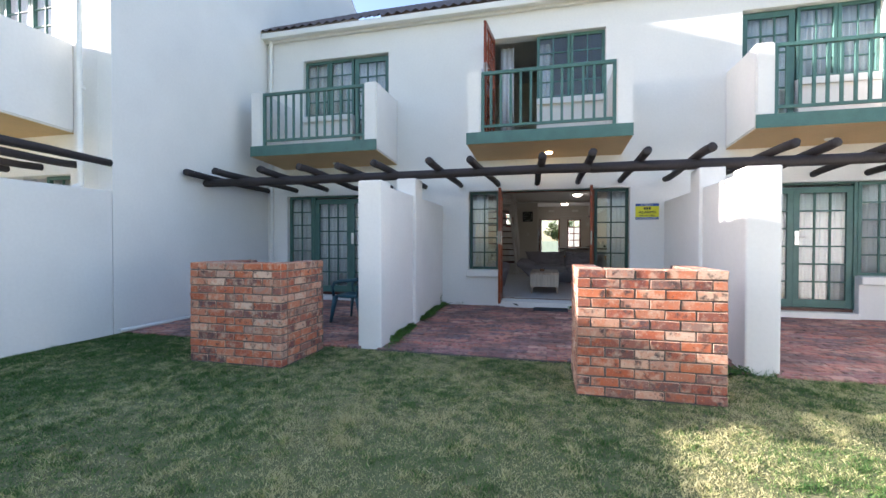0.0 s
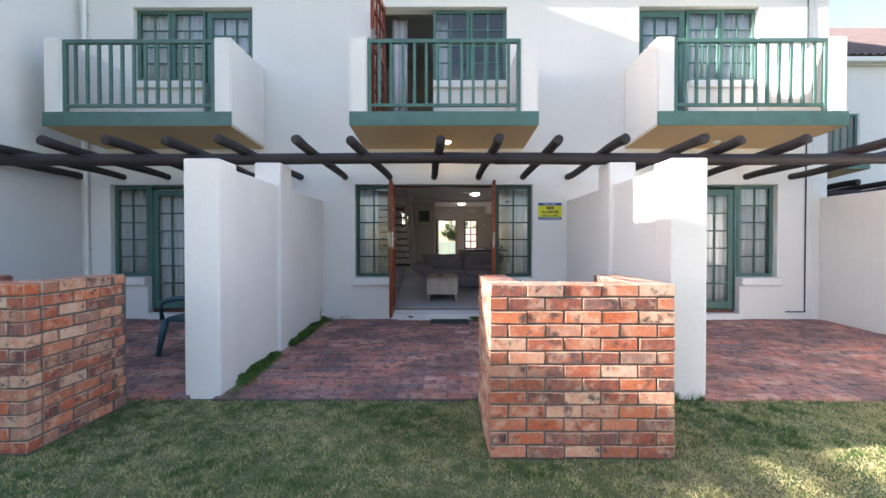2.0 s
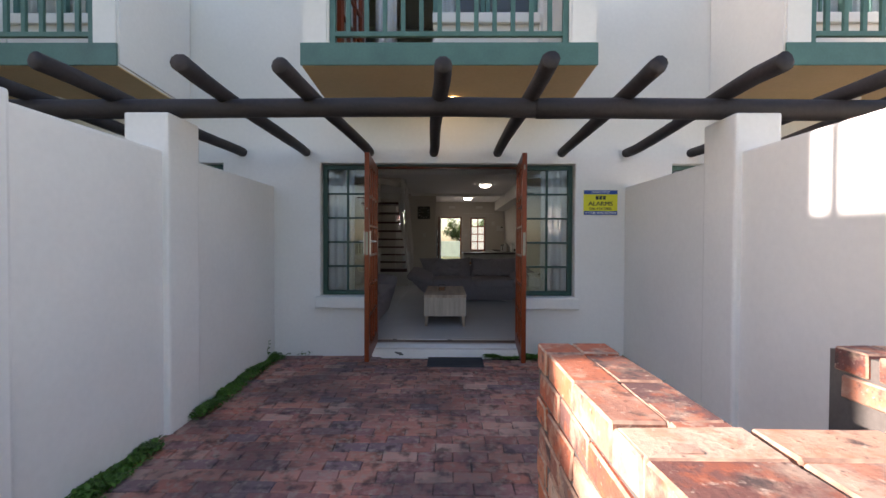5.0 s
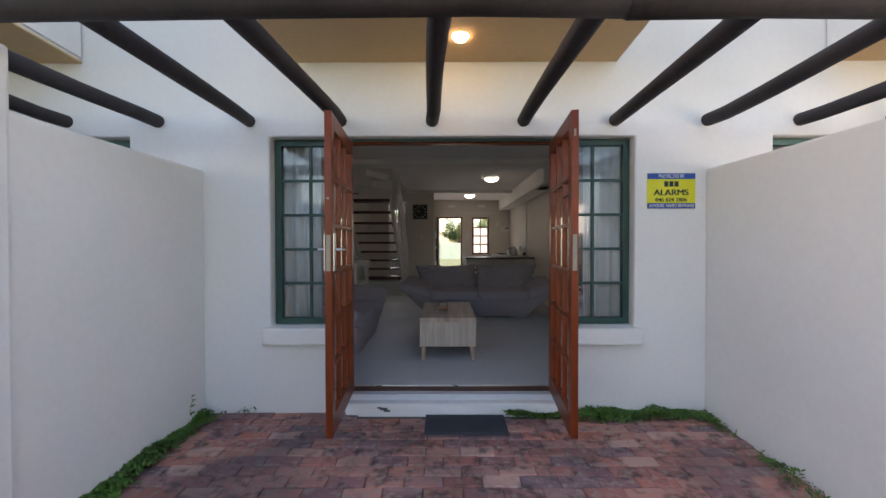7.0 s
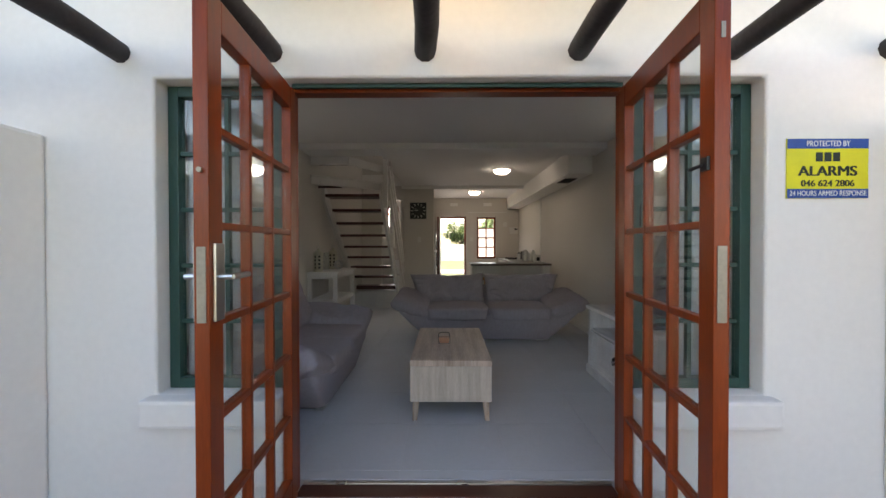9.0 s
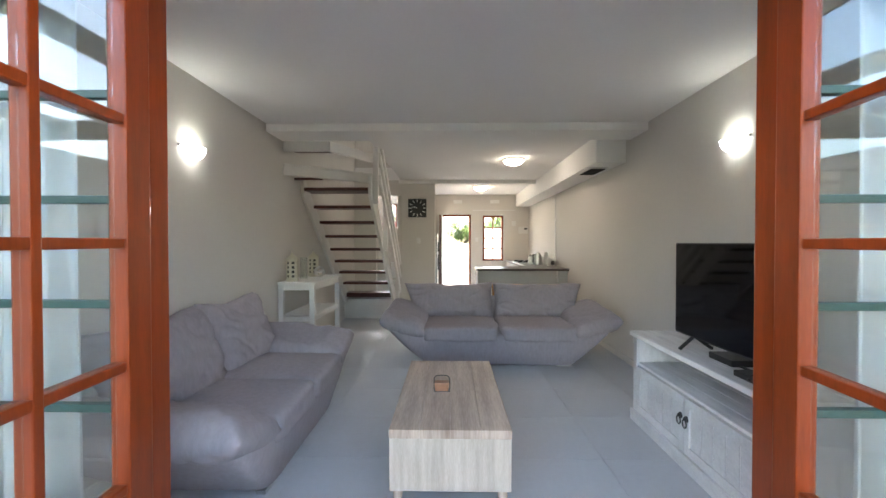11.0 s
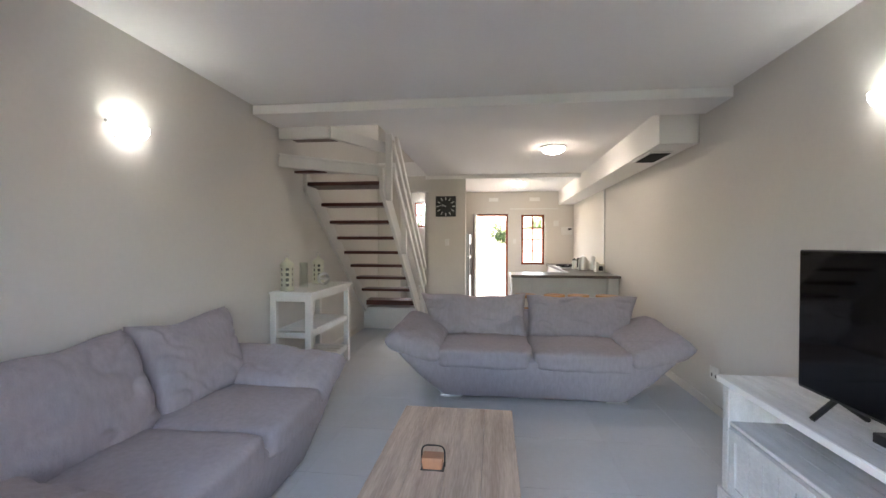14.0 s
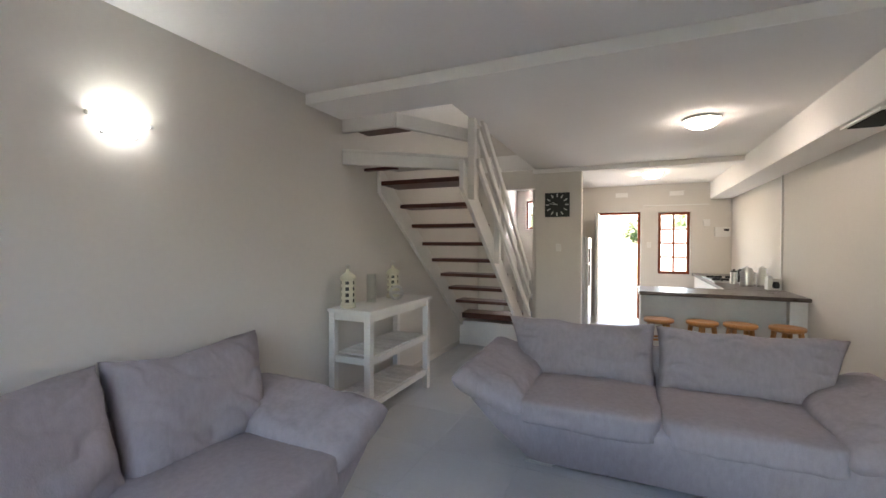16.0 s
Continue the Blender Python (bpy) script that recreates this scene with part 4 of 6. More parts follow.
# ---- stairs ----
stairs = thing("staircase", "open staircase with dark wooden treads and white stringers", "stairs", (-1.3, 14.0, F))
SX0, SX1 = XL + 0.05, -0.86
TREADS = [(14.25 - 0.249 * i, 0.665 if i == 0 else 0.695 + 0.19 * i - (0.01 if i == 1 else 0)) for i in range(9)]
for i, (y, z) in enumerate(TREADS):
    x0 = SX0 if 0 < i < 8 else SX0 - 0.03
    boxes("tread", DARK_WOOD, stairs, (x0, SX1, y - (0.1 if i == 8 else 0), y + (0.26 if i else 0.34), z - (0.04 if i else 0.075), z), bevel=0.006)
boxes("plinth", WHITE_WOOD, stairs, (XL + 0.004, SX1 + 0.02, 14.27, 14.62, F, 0.55), bevel=0.004)


def board(name, a, b, h, t, material, parent, label=""):
    """An upright board from a to b (its lower middle line), h high and t thick."""
    a, b = Vector(a), Vector(b)
    d = (b - a)
    side = Vector((-d.y, d.x, 0))
    side = side.normalized() * t / 2 if side.length > 1e-6 else Vector((t / 2, 0, 0))
    bm = bmesh.new()
    vs = [bm.verts.new(p + s + u) for p in (a, b) for s in (-side, side) for u in (Vector((0, 0, 0)), Vector((0, 0, h)))]
    for f in ((0, 1, 3, 2), (4, 6, 7, 5), (0, 4, 5, 1), (2, 3, 7, 6), (0, 2, 6, 4), (1, 5, 7, 3)):
        bm.faces.new([vs[k] for k in f])
    bmesh.ops.bevel(bm, geom=bm.edges[:], offset=0.004, segments=1, affect="EDGES")
    return part(name, bm, material, parent, label)


for x in (XL + 0.026, SX1 + 0.02):
    board("stringer", (x, 14.62, F), (x, 12.15, 2.11), 0.25, 0.04, WHITE_WOOD, stairs, "white painted stringer")
# winders at the top
boxes("winder_tread", WHITE_WOOD, stairs, (XL + 0.01, SX1, 12.35, 12.5, 2.355, 2.385), bevel=0.005)
boxes("winder_tread", DARK_WOOD, stairs, (XL + 0.01, -1.25, 11.68, 12.0, 2.60, 2.63), bevel=0.005)
boxes("winder_nosing", DARK_WOOD, stairs, (XL + 0.01, -1.36, 11.93, 11.98, 2.275, 2.30), bevel=0.004)
for z, h, t in ((2.285, 0.12, 0.035), (2.385, 0.025, 0.055)):
    board("winder_riser", (XL + 0.002, 11.63, z), (SX1 + 0.02, 12.33, z), h, t, WHITE_WOOD, stairs)
board("winder_riser", (XL + 0.002, 11.645, 2.545), (-1.20, 11.645, 2.545), 0.11, 0.035, WHITE_WOOD, stairs)
board("winder_riser", (-1.20, 11.645, 2.545), (SX1 + 0.02, 12.33, 2.545), 0.11, 0.035, WHITE_WOOD, stairs)
NEWELS = ((12.28, 2.02, 2.98), (13.05, 1.42, 2.42), (14.40, F, 1.30))
for y, z0, z1 in NEWELS:
    boxes("newel_post", WHITE_WOOD, stairs, (SX1 + 0.042, SX1 + 0.105, y - 0.035, y + 0.035, z0, z1), bevel=0.005)
for dz in (0.30, 0.56, 0.80):
    board("handrail", (SX1 + 0.125, 14.40, F + 0.12 + dz), (SX1 + 0.125, 12.28, 2.0 + dz), 0.085, 0.03, WHITE_WOOD, stairs)
# stairwell lining above the ceiling
structure(boxes("stairwell_wall", PLASTER_IN, None, (-0.798, -0.70, 11.65, 15.08, C + 0.252, 5.6)), "beige stairwell wall", "wall")
# unseen wall, kept to parapet height so the landing lamp reaches the stairs
structure(boxes("stairwell_wall", PLASTER_IN, None, (XL + 0.002, -0.80, 15.11, 15.2, C + 0.252, C + 1.15)), "beige parapet wall of the landing", "wall")
structure(boxes("stairwell_wall", PLASTER_IN, None, (XL + 0.002, -0.80, 11.5, 11.6, C + 0.252, 5.6)), "beige stairwell wall", "wall")


# ---- kitchen ----
WORKTOP = mat("dark_brown_laminate", (0.075, 0.055, 0.048), 0.3, 0.2, 12, 120, 0.05, 0.001)
CY = 13.91
wt = thing("worktop", "dark brown laminate breakfast counter top", "worktop", (1.3, CY + 0.3, 1.075))
boxes("counter_slab", WORKTOP, wt, (0.58, XR - 0.004, CY, CY + 0.66, 1.07, 1.11), bevel=0.008)
boxes("return_slab", WORKTOP, wt, (1.50, XR - 0.004, CY + 0.664, BY - 0.004, 1.07, 1.11), bevel=0.008)
cab = thing("kitchen_counter", "white panelled breakfast counter under the worktop", "cabinet", (1.3, CY + 0.4, F))
boxes("body", WHITE_WOOD, cab, (0.62, XR - 0.004, CY + 0.2, CY + 0.64, F, 1.068), bevel=0.004)
boxes("end_panel", WHITE_WOOD, cab, (0.60, 0.618, CY + 0.04, CY + 0.64, F, 1.068), bevel=0.003)
boxes("end_panel", WHITE_WOOD, cab, (XR - 0.15, XR - 0.005, CY + 0.10, CY + 0.198, F, 1.068), bevel=0.003)
cab = thing("kitchen_cabinet", "white kitchen base cabinets along the wall", "cabinet", (1.8, 16.0, F))
boxes("body", WHITE_WOOD, cab, (1.56, XR - 0.004, CY + 0.67, BY - 0.006, F + 0.1, 1.068))
boxes("kick_board", BLACK, cab, (1.60, XR - 0.004, CY + 0.67, BY - 0.006, F, F + 0.098))
for k in range(4):
    boxes("door", WHITE_WOOD, cab, (1.54, 1.558, 14.60 + 0.72 * k, 15.31 + 0.72 * k, F + 0.12, 1.055), bevel=0.003)
hob = thing("gas_hob", "steel and black gas hob set in the worktop", "hob", (1.78, 16.1, 1.11))
boxes("plate", METAL, hob, (1.54, 2.02, 15.5, 16.6, 1.11, 1.12), bevel=0.002)
for x in (1.66, 1.9):
    for y in (15.8, 16.3):
        boxes("pan_support", BLACK, hob, (x - 0.1, x + 0.1, y - 0.008, y + 0.008, 1.121, 1.15), (x - 0.008, x + 0.008, y - 0.1, y + 0.1, 1.121, 1.15))
kt = thing("kettle", "brushed steel jug kettle with black handle", "kettle", (1.83, 15.16, 1.11))
bm = bmesh.new()
lathe(bm, [(0.07, 0.0), (0.071, 0.02), (0.066, 0.16), (0.06, 0.21), (0.052, 0.225), (0.015, 0.235), (0.01, 0.25)], 1.83, 15.16, 1.11)
part("body", bm, METAL, kt, smooth=True)
boxes("handle", BLACK, kt, (1.735, 1.757, 15.145, 15.175, 1.15, 1.31), (1.745, 1.79, 15.145, 15.175, 1.295, 1.318), bevel=0.005)
cm = thing("coffee_maker", "white coffee maker with a glass jug", "coffee maker", (1.97, 14.73, 1.11))
boxes("body", WHITE_PLASTIC, cm, (1.93, 2.06, 14.68, 14.80, 1.11, 1.127), (1.93, 2.06, 14.75, 14.80, 1.127, 1.24), (1.93, 1.975, 14.68, 14.752, 1.127, 1.27), (1.977, 2.06, 14.68, 14.80, 1.213, 1.245), bevel=0.006)
bm = bmesh.new()
lathe(bm, [(0.025, 0.0), (0.034, 0.015), (0.034, 0.05), (0.026, 0.066), (0.029, 0.075)], 2.018, 14.714, 1.129)
part("jug", bm, BLACK, cm, "dark glass jug", smooth=True)
for x, y, r, h, mm, nm in ((2.03, 15.34, 0.045, 0.20, WHITE_PLASTIC, "white storage canister"), (1.94, 15.38, 0.04, 0.14, WHITE_PLASTIC, "white storage canister"), (1.74, 15.40, 0.04, 0.15, METAL, "small steel canister")):
    c = thing("canister", nm + " on the worktop", "canister", (x, y, 1.11))
    bm = bmesh.new()
    lathe(bm, [(r, 0), (r, h), (r * 0.9, h + 0.005)], x, y, 1.11)
    part("body", bm, mm, c)
    bm = bmesh.new()
    lathe(bm, [(r * 1.03, h + 0.006), (r * 1.03, h + 0.02), (r * 0.3, h + 0.028), (r * 0.25, h + 0.045)], x, y, 1.11)
    part("lid", bm, BLACK if mm is METAL else mm, c)
PINE = mat("honey_pine", (0.50, 0.235, 0.075), 0.4, 0.18, 8, 60, 0.2, 0.001, stretch=(1, 6, 1))


def stool():
    s = thing("bar_stool", "round honey-pine bar stool at the breakfast counter", "stool", (0, 0, 0), "stools at the counter")
    bm = bmesh.new()
    lathe(bm, [(0.115, 0.628), (0.135, 0.638), (0.14, 0.655), (0.135, 0.67), (0.09, 0.667), (0.001, 0.662)], seg=28)
    part("seat", bm, PINE, s, smooth=True)
    for k in range(4):
        a = math.pi / 4 + k * math.pi / 2
        c, n = math.cos(a), math.sin(a)
        bm = bmesh.new()
        rod(bm, (0.165 * c, 0.165 * n, 0), (0.095 * c, 0.095 * n, 0.632), 0.019, 0.022, 10)
        part("leg", bm, PINE, s)
    for z, q in ((0.22, 0.14), (0.47, 0.113)):
        for k in range(4):
            a, b = math.pi / 4 + k * math.pi / 2, math.pi / 4 + (k + 1) * math.pi / 2
            bm = bmesh.new()
            rod(bm, (q * math.cos(a), q * math.sin(a), z + 0.02 * (k % 2)), (q * math.cos(b), q * math.sin(b), z + 0.02 * (k % 2)), 0.011, seg=8)
            part("stretcher", bm, PINE, s)
    return s


st = stool()
st.location, st.rotation_euler = (0.76, 13.52, F), (0, 0, 0.14)
for x, a in ((1.136, 33), (1.445, 61), (1.80, 20)):
    copy_thing(st, pose(x, 13.52, F, 0, 0, a))
fr = thing("fridge", "tall silver-grey fridge beside the partition", "fridge", (-0.45, 16.2, F))
FRIDGE = mat("silver_fridge_paint", (0.5, 0.51, 0.51), 0.35, 0.04, 3, 60, 0.03, 0.001, metal=0.3)
boxes("body", FRIDGE, fr, (-0.74, -0.17, 15.9, 16.5, F + 0.02, 1.74), bevel=0.01)
boxes("freezer_door", FRIDGE, fr, (-0.168, -0.125, 15.905, 16.495, 1.32, 1.735), bevel=0.01)
boxes("fridge_door", FRIDGE, fr, (-0.168, -0.125, 15.905, 16.495, F + 0.05, 1.31), bevel=0.01)
boxes("handle", BLACK, fr, (-0.123, -0.1, 15.93, 15.95, 0.95, 1.28), (-0.123, -0.1, 15.93, 15.95, 1.34, 1.55), bevel=0.004)

# kitchen door and window
dw = (-0.13, 0.66)
structure(boxes("door_frame_back", RED_WOOD, None, (dw[0] + 0.002, dw[0] + 0.05, BY + 0.04, BY + 0.14, F, 2.233), (dw[1] - 0.05, dw[1] - 0.002, BY + 0.04, BY + 0.14, F, 2.233), (dw[0] + 0.05, dw[1] - 0.05, BY + 0.04, BY + 0.14, 2.185, 2.233), bevel=0.004), "varnished red-brown door frame", "door frame")
bd = thing("door_back", "white painted panel back door, standing open inwards", "door", (dw[0] + 0.06, BY, F))
tagged(bd, kind="structure")
boxes("leaf", WHITE_WOOD, bd, (dw[0] + 0.055, dw[0] + 0.095, BY - 0.75, BY + 0.04, F + 0.01, 2.18), bevel=0.004)
boxes("handle", METAL, bd, (dw[0] + 0.096, dw[0] + 0.135, BY - 0.70, BY - 0.58, 1.22, 1.24), bevel=0.004)
window("window_kitchen", 0.957, 1.468, 1.082, 2.213, BY + 0.05, 2, 4, RED_WOOD, "red-brown wooden cottage-pane kitchen window", 0.05, 0.034)
window("window_bathroom", -1.498, -1.192, 1.932, 2.508, BY + 0.03, 2, 2, RED_WOOD, "small red-brown bathroom window", 0.045, 0.03)
toi = thing("toilet", "white ceramic toilet in the bathroom", "toilet", (-1.15, BY - 0.3, F))
CERAMIC = mat("white_ceramic", (0.8, 0.8, 0.78), 0.12, 0.01, 4, 40, 0.0)
boxes("cistern", CERAMIC, toi, (-1.33, -0.93, BY - 0.2, BY - 0.004, 0.66, 1.06), bevel=0.025)
bm = bmesh.new()
lathe(bm, [(0.11, 0.0), (0.10, 0.15), (0.17, 0.34), (0.185, 0.38), (0.12, 0.385)], 0, 0, 0, 24)
bmesh.ops.transform(bm, matrix=Matrix.Translation((-1.13, BY - 0.42, F)) @ Matrix.Diagonal((1, 1.35, 1, 1)), verts=bm.verts)
part("bowl", bm, CERAMIC, toi, smooth=True)
bm = bmesh.new()
lathe(bm, [(0.19, 0.388), (0.19, 0.405), (0.15, 0.412), (0.001, 0.414)], 0, 0, 0, 24)
bmesh.ops.transform(bm, matrix=Matrix.Translation((-1.13, BY - 0.42, F)) @ Matrix.Diagonal((1, 1.35, 1, 1)), verts=bm.verts)
part("lid", bm, WHITE_PLASTIC, toi, smooth=True)

# wall things
clock = thing("wall_clock", "square black and silver wall clock", "clock", (-0.55, 15.04, 2.1))
CK = (-0.66, -0.31, 2.02, 2.37)
boxes("face", BLACK, clock, (CK[0], CK[1], 15.025, 15.048, CK[2], CK[3]), bevel=0.003)
cx, cz = (CK[0] + CK[1]) / 2, (CK[2] + CK[3]) / 2
for k in range(12):
    a = k * math.pi / 6
    r = 0.138
    m = Matrix.Translation((cx + r * math.sin(a), 15.02, cz + r * math.cos(a))) @ Euler((0, a, 0)).to_matrix().to_4x4()
    boxes("hour_mark", METAL, clock, (-0.008, 0.008, -0.002, 0.004, -0.026, 0.026), m=m)
for a, l in ((math.radians(-60), 0.075), (math.radians(-80), 0.11)):
    m = Matrix.Translation((cx, 15.016, cz)) @ Euler((0, a, 0)).to_matrix().to_4x4()
    boxes("clock_hand", METAL, clock, (-0.004, 0.004, -0.002, 0.002, -0.01, l), m=m)


def plate(name, label, cat, x0, x1, y, z0, z1, material=WHITE_PLASTIC, dep=0.012, inner=None):
    p = thing(name, label, cat, ((x0 + x1) / 2, y, z0))
    boxes("cover", material, p, (x0, x1, y - dep, y - 0.001, z0, z1), bevel=0.003)
    if inner:
        n, mm = inner
        for k in range(n):
            dz = (z1 - z0 - 0.02) / n
            boxes("slat" if n > 1 else "switch", mm, p, (x0 + 0.012, x1 - 0.012, y - dep - 0.004, y - dep - 0.0005, z0 + 0.01 + dz * k + 0.003, z0 + 0.01 + dz * (k + 1) - 0.003))
    return p


plate("light_switch", "white light switch on the partition", "switch", -0.50, -0.43, 15.05, 1.52, 1.63, inner=(1, WHITE_WOOD))
plate("air_vent", "white wall vent above the back door", "vent", 0.22, 0.44, BY, 2.51, 2.60, inner=(4, CEILING))
plate("air_vent", "white wall vent above the kitchen window", "vent", 1.13, 1.37, BY, 2.51, 2.60, inner=(4, CEILING))
plate("distribution_board", "white distribution board on the kitchen wall", "electric box", 1.84, 2.07, BY, 1.76, 1.93, dep=0.06)
boxes("breaker_window", BLACK, bpy.data.objects["distribution_board"], (1.97, 2.05, BY - 0.063, BY - 0.0605, 1.86, 1.90))
plate("alarm_box", "small grey alarm sounder on the kitchen wall", "alarm", 1.67, 1.77, BY, 1.95, 2.07, dep=0.05)
plate("light_switch", "white light switch beside the back door", "switch", 0.77, 0.84, BY, 1.56, 1.66, inner=(1, WHITE_WOOD))
cv = thing("cable_duct", "white cable duct on the kitchen wall", "cable duct", (1.3, BY, 2.44))
boxes("duct", WHITE_PLASTIC, cv, (0.70, 1.76, BY - 0.02, BY - 0.001, 2.33, 2.352))
cv = thing("cable_duct", "white upright cable duct on the party wall", "cable duct", (XR, 14.9, 1.2))
boxes("duct", WHITE_PLASTIC, cv, (XR - 0.02, XR - 0.001, 14.80, 14.83, 1.112, 2.43))
so = thing("wall_socket", "white double socket on the party wall", "socket", (XR, 11.4, 0.5))
boxes("cover", WHITE_PLASTIC, so, (XR - 0.014, XR - 0.001, 11.35, 11.48, 0.475, 0.575), bevel=0.003)
for y in (11.375, 11.435):
    boxes("switch", WHITE_WOOD, so, (XR - 0.018, XR - 0.0145, y, y + 0.02, 0.545, 0.565))
    boxes("outlet", BLACK, so, (XR - 0.0155, XR - 0.0142, y + 0.002, y + 0.018, 0.495, 0.52))
vt = thing("ceiling_vent", "dark extraction vent under the bulkhead", "vent", (1.9, 12.3, 2.43))
boxes("vent_frame", WHITE_PLASTIC, vt, (1.79, 2.0, 12.0, 12.5, 2.41, 2.428), bevel=0.003)
boxes("vent_opening", mat("dark_vent_mesh", (0.006, 0.006, 0.006), 1.0, 0.1, 8, 200, 0.5, 0.002), vt, (1.808, 1.985, 12.02, 12.45, 2.404, 2.4095))

# skirting
for nm, b in (("skirting_left", (XL + 0.001, XL + 0.014, FY + 0.26, 14.25, F, F + 0.07)), ("skirting_right", (XR - 0.014, XR - 0.001, FY + 0.26, 14.1, F, F + 0.07))):
    structure(boxes(nm, PLASTER_IN, None, b, bevel=0.003), "low painted skirting", "baseboard")

# lamps
for k, (x, y) in enumerate(((1.05, 13.05), (0.79, 16.0))):
    c = thing("ceiling_light", "lit round frosted glass ceiling light", "lamp", (x, y, C), "ceiling lights")
    bm = bmesh.new()
    lathe(bm, [(0.15, 0.0), (0.15, -0.018), (0.14, -0.02)], x, y, C - 0.003)
    part("rim", bm, WHITE_PLASTIC, c)
    bm = bmesh.new()
    lathe(bm, [(0.138, -0.015), (0.127, -0.045), (0.09, -0.072), (0.04, -0.086), (0.001, -0.088)], x, y, C - 0.003)
    part("shade", bm, KITCHEN_LAMP_GLASS if k else LAMP_GLASS, c, "lit frosted glass bowl", smooth=True)
for x, s, yc, zr in ((XL, 1, 9.965, 2.21), (XR, -1, 9.905, 2.24)):
    c = thing("wall_light", "lit frosted glass half-bowl wall light", "lamp", (x, yc, zr - 0.05), "wall lights")
    bm = bmesh.new()
    rings = []
    for i in range(7):
        u = i / 6
        r = 0.115 * math.cos(u * math.pi / 2 * 0.98)
        z = zr - 0.092 * math.sin(u * math.pi / 2)
        rings.append([bm.verts.new((x + s * (0.012 + 0.75 * r * math.sin(math.pi * k / 16)), yc + r * math.cos(math.pi * k / 16), z)) for k in range(17)])
    for p, q in zip(rings, rings[1:]):
        for k in range(16):
            bm.faces.new((p[k], p[k + 1], q[k + 1], q[k]))
    sh = part("shade", bm, WALL_LAMP_GLASS, c, "lit frosted glass half bowl", smooth=True)
    mod = sh.modifiers.new("thick", "SOLIDIFY")
    mod.thickness = 0.004
    bm = bmesh.new()
    box(bm, x + s * 0.001, x + s * 0.012, yc - 0.08, yc + 0.08, zr - 0.08, zr - 0.01, 0.003)
    for y in (yc - 0.135, yc + 0.135):
        bmesh.ops.create_uvsphere(bm, u_segments=10, v_segments=8, radius=0.012, matrix=Matrix.Translation((x + s * 0.014, y, zr - 0.005)))
    part("bracket", bm, METAL, c, "polished bracket")
    bm = bmesh.new()
    bmesh.ops.create_uvsphere(bm, u_segments=12, v_segments=8, radius=0.024, matrix=Matrix.Translation((x + s * 0.062, yc, zr - 0.045)))
    part("bulb", bm, BULB, c, "lit bulb", smooth=True)


# ---- patio things ----
def text_part(body, size, x, z, y, material, parent, width=None):
    """Lettering as a flat mesh, centred on x, its foot at z."""
    cu = bpy.data.curves.new("lettering", "FONT")
    cu.body, cu.size, cu.align_x, cu.extrude = body, size, "CENTER", 0.0008
    tmp = bpy.data.objects.new("lettering_source", cu)
    me = bpy.data.meshes.new_from_object(tmp)
    bpy.data.objects.remove(tmp)
    me.materials.append(material)
    wide = max(v.co.x for v in me.vertices) - min(v.co.x for v in me.vertices)
    k = width / wide if width else 1
    me.transform(Matrix.Translation((x, y, z)) @ Matrix.Rotation(radians(90), 4, "X") @ Matrix.Diagonal((k, 1, 1, 1)))
    ob = new("lettering", me)
    ob.parent = parent
    ob.matrix_parent_inverse = parent.matrix_basis.inverted()
    return ob


YELLOW = mat("yellow_sign_enamel", (0.72, 0.68, 0.02), 0.45, 0.05, 5, 60, 0.05, 0.001)
BLUE = mat("blue_sign_enamel", (0.02, 0.075, 0.32), 0.45, 0.08, 5, 60, 0.05, 0.001)
SIGNWHITE = mat("white_sign_paint", (0.78, 0.78, 0.76), 0.5, 0.03, 5, 60, 0.03, 0.001)
SIGNBLACK = mat("black_sign_paint", (0.02, 0.03, 0.02), 0.5, 0.05, 5, 60, 0.03, 0.001)
sx0, sx1, sz0, sz1 = 1.708, 2.087, 1.688, 1.966
sc = (sx0 + sx1) / 2
sign = thing("alarm_sign", "yellow and blue alarm company sign on the facade", "sign", (sc, FY, sz0))
boxes("plate", YELLOW, sign, (sx0, sx1, FY - 0.006, FY - 0.0005, sz0, sz1), bevel=0.001)
boxes("band", BLUE, sign, (sx0 + 0.002, sx1 - 0.002, FY - 0.0085, FY - 0.0062, sz1 - 0.046, sz1 - 0.001))
boxes("band", BLUE, sign, (sx0 + 0.002, sx1 - 0.002, FY - 0.0085, FY - 0.0062, sz0 + 0.001, sz0 + 0.044))
text_part("PROTECTED BY", 0.037, sc, sz1 - 0.036, FY - 0.0100, SIGNWHITE, sign, 0.20)
text_part("24 HOURS ARMED RESPONSE", 0.034, sc, sz0 + 0.012, FY - 0.0100, SIGNWHITE, sign, 0.355)
for k in (-1, 0, 1):
    text_part("ALARMS", 0.066, sc + 0.0022 * k, sz0 + 0.105, FY - 0.0075 - 0.0004 * k, SIGNBLACK, sign, 0.27)
    text_part("046 624 2806", 0.042, sc + 0.001 * k, sz0 + 0.056, FY - 0.0075 - 0.0004 * k, SIGNBLACK, sign, 0.245)
boxes("brand_mark", SIGNBLACK, sign, (sc - 0.055, sc - 0.023, FY - 0.0075, FY - 0.0062, sz0 + 0.172, sz0 + 0.214), (sc - 0.015, sc + 0.017, FY - 0.0075, FY - 0.0062, sz0 + 0.172, sz0 + 0.214), (sc + 0.025, sc + 0.057, FY - 0.0075, FY - 0.0062, sz0 + 0.172, sz0 + 0.214))

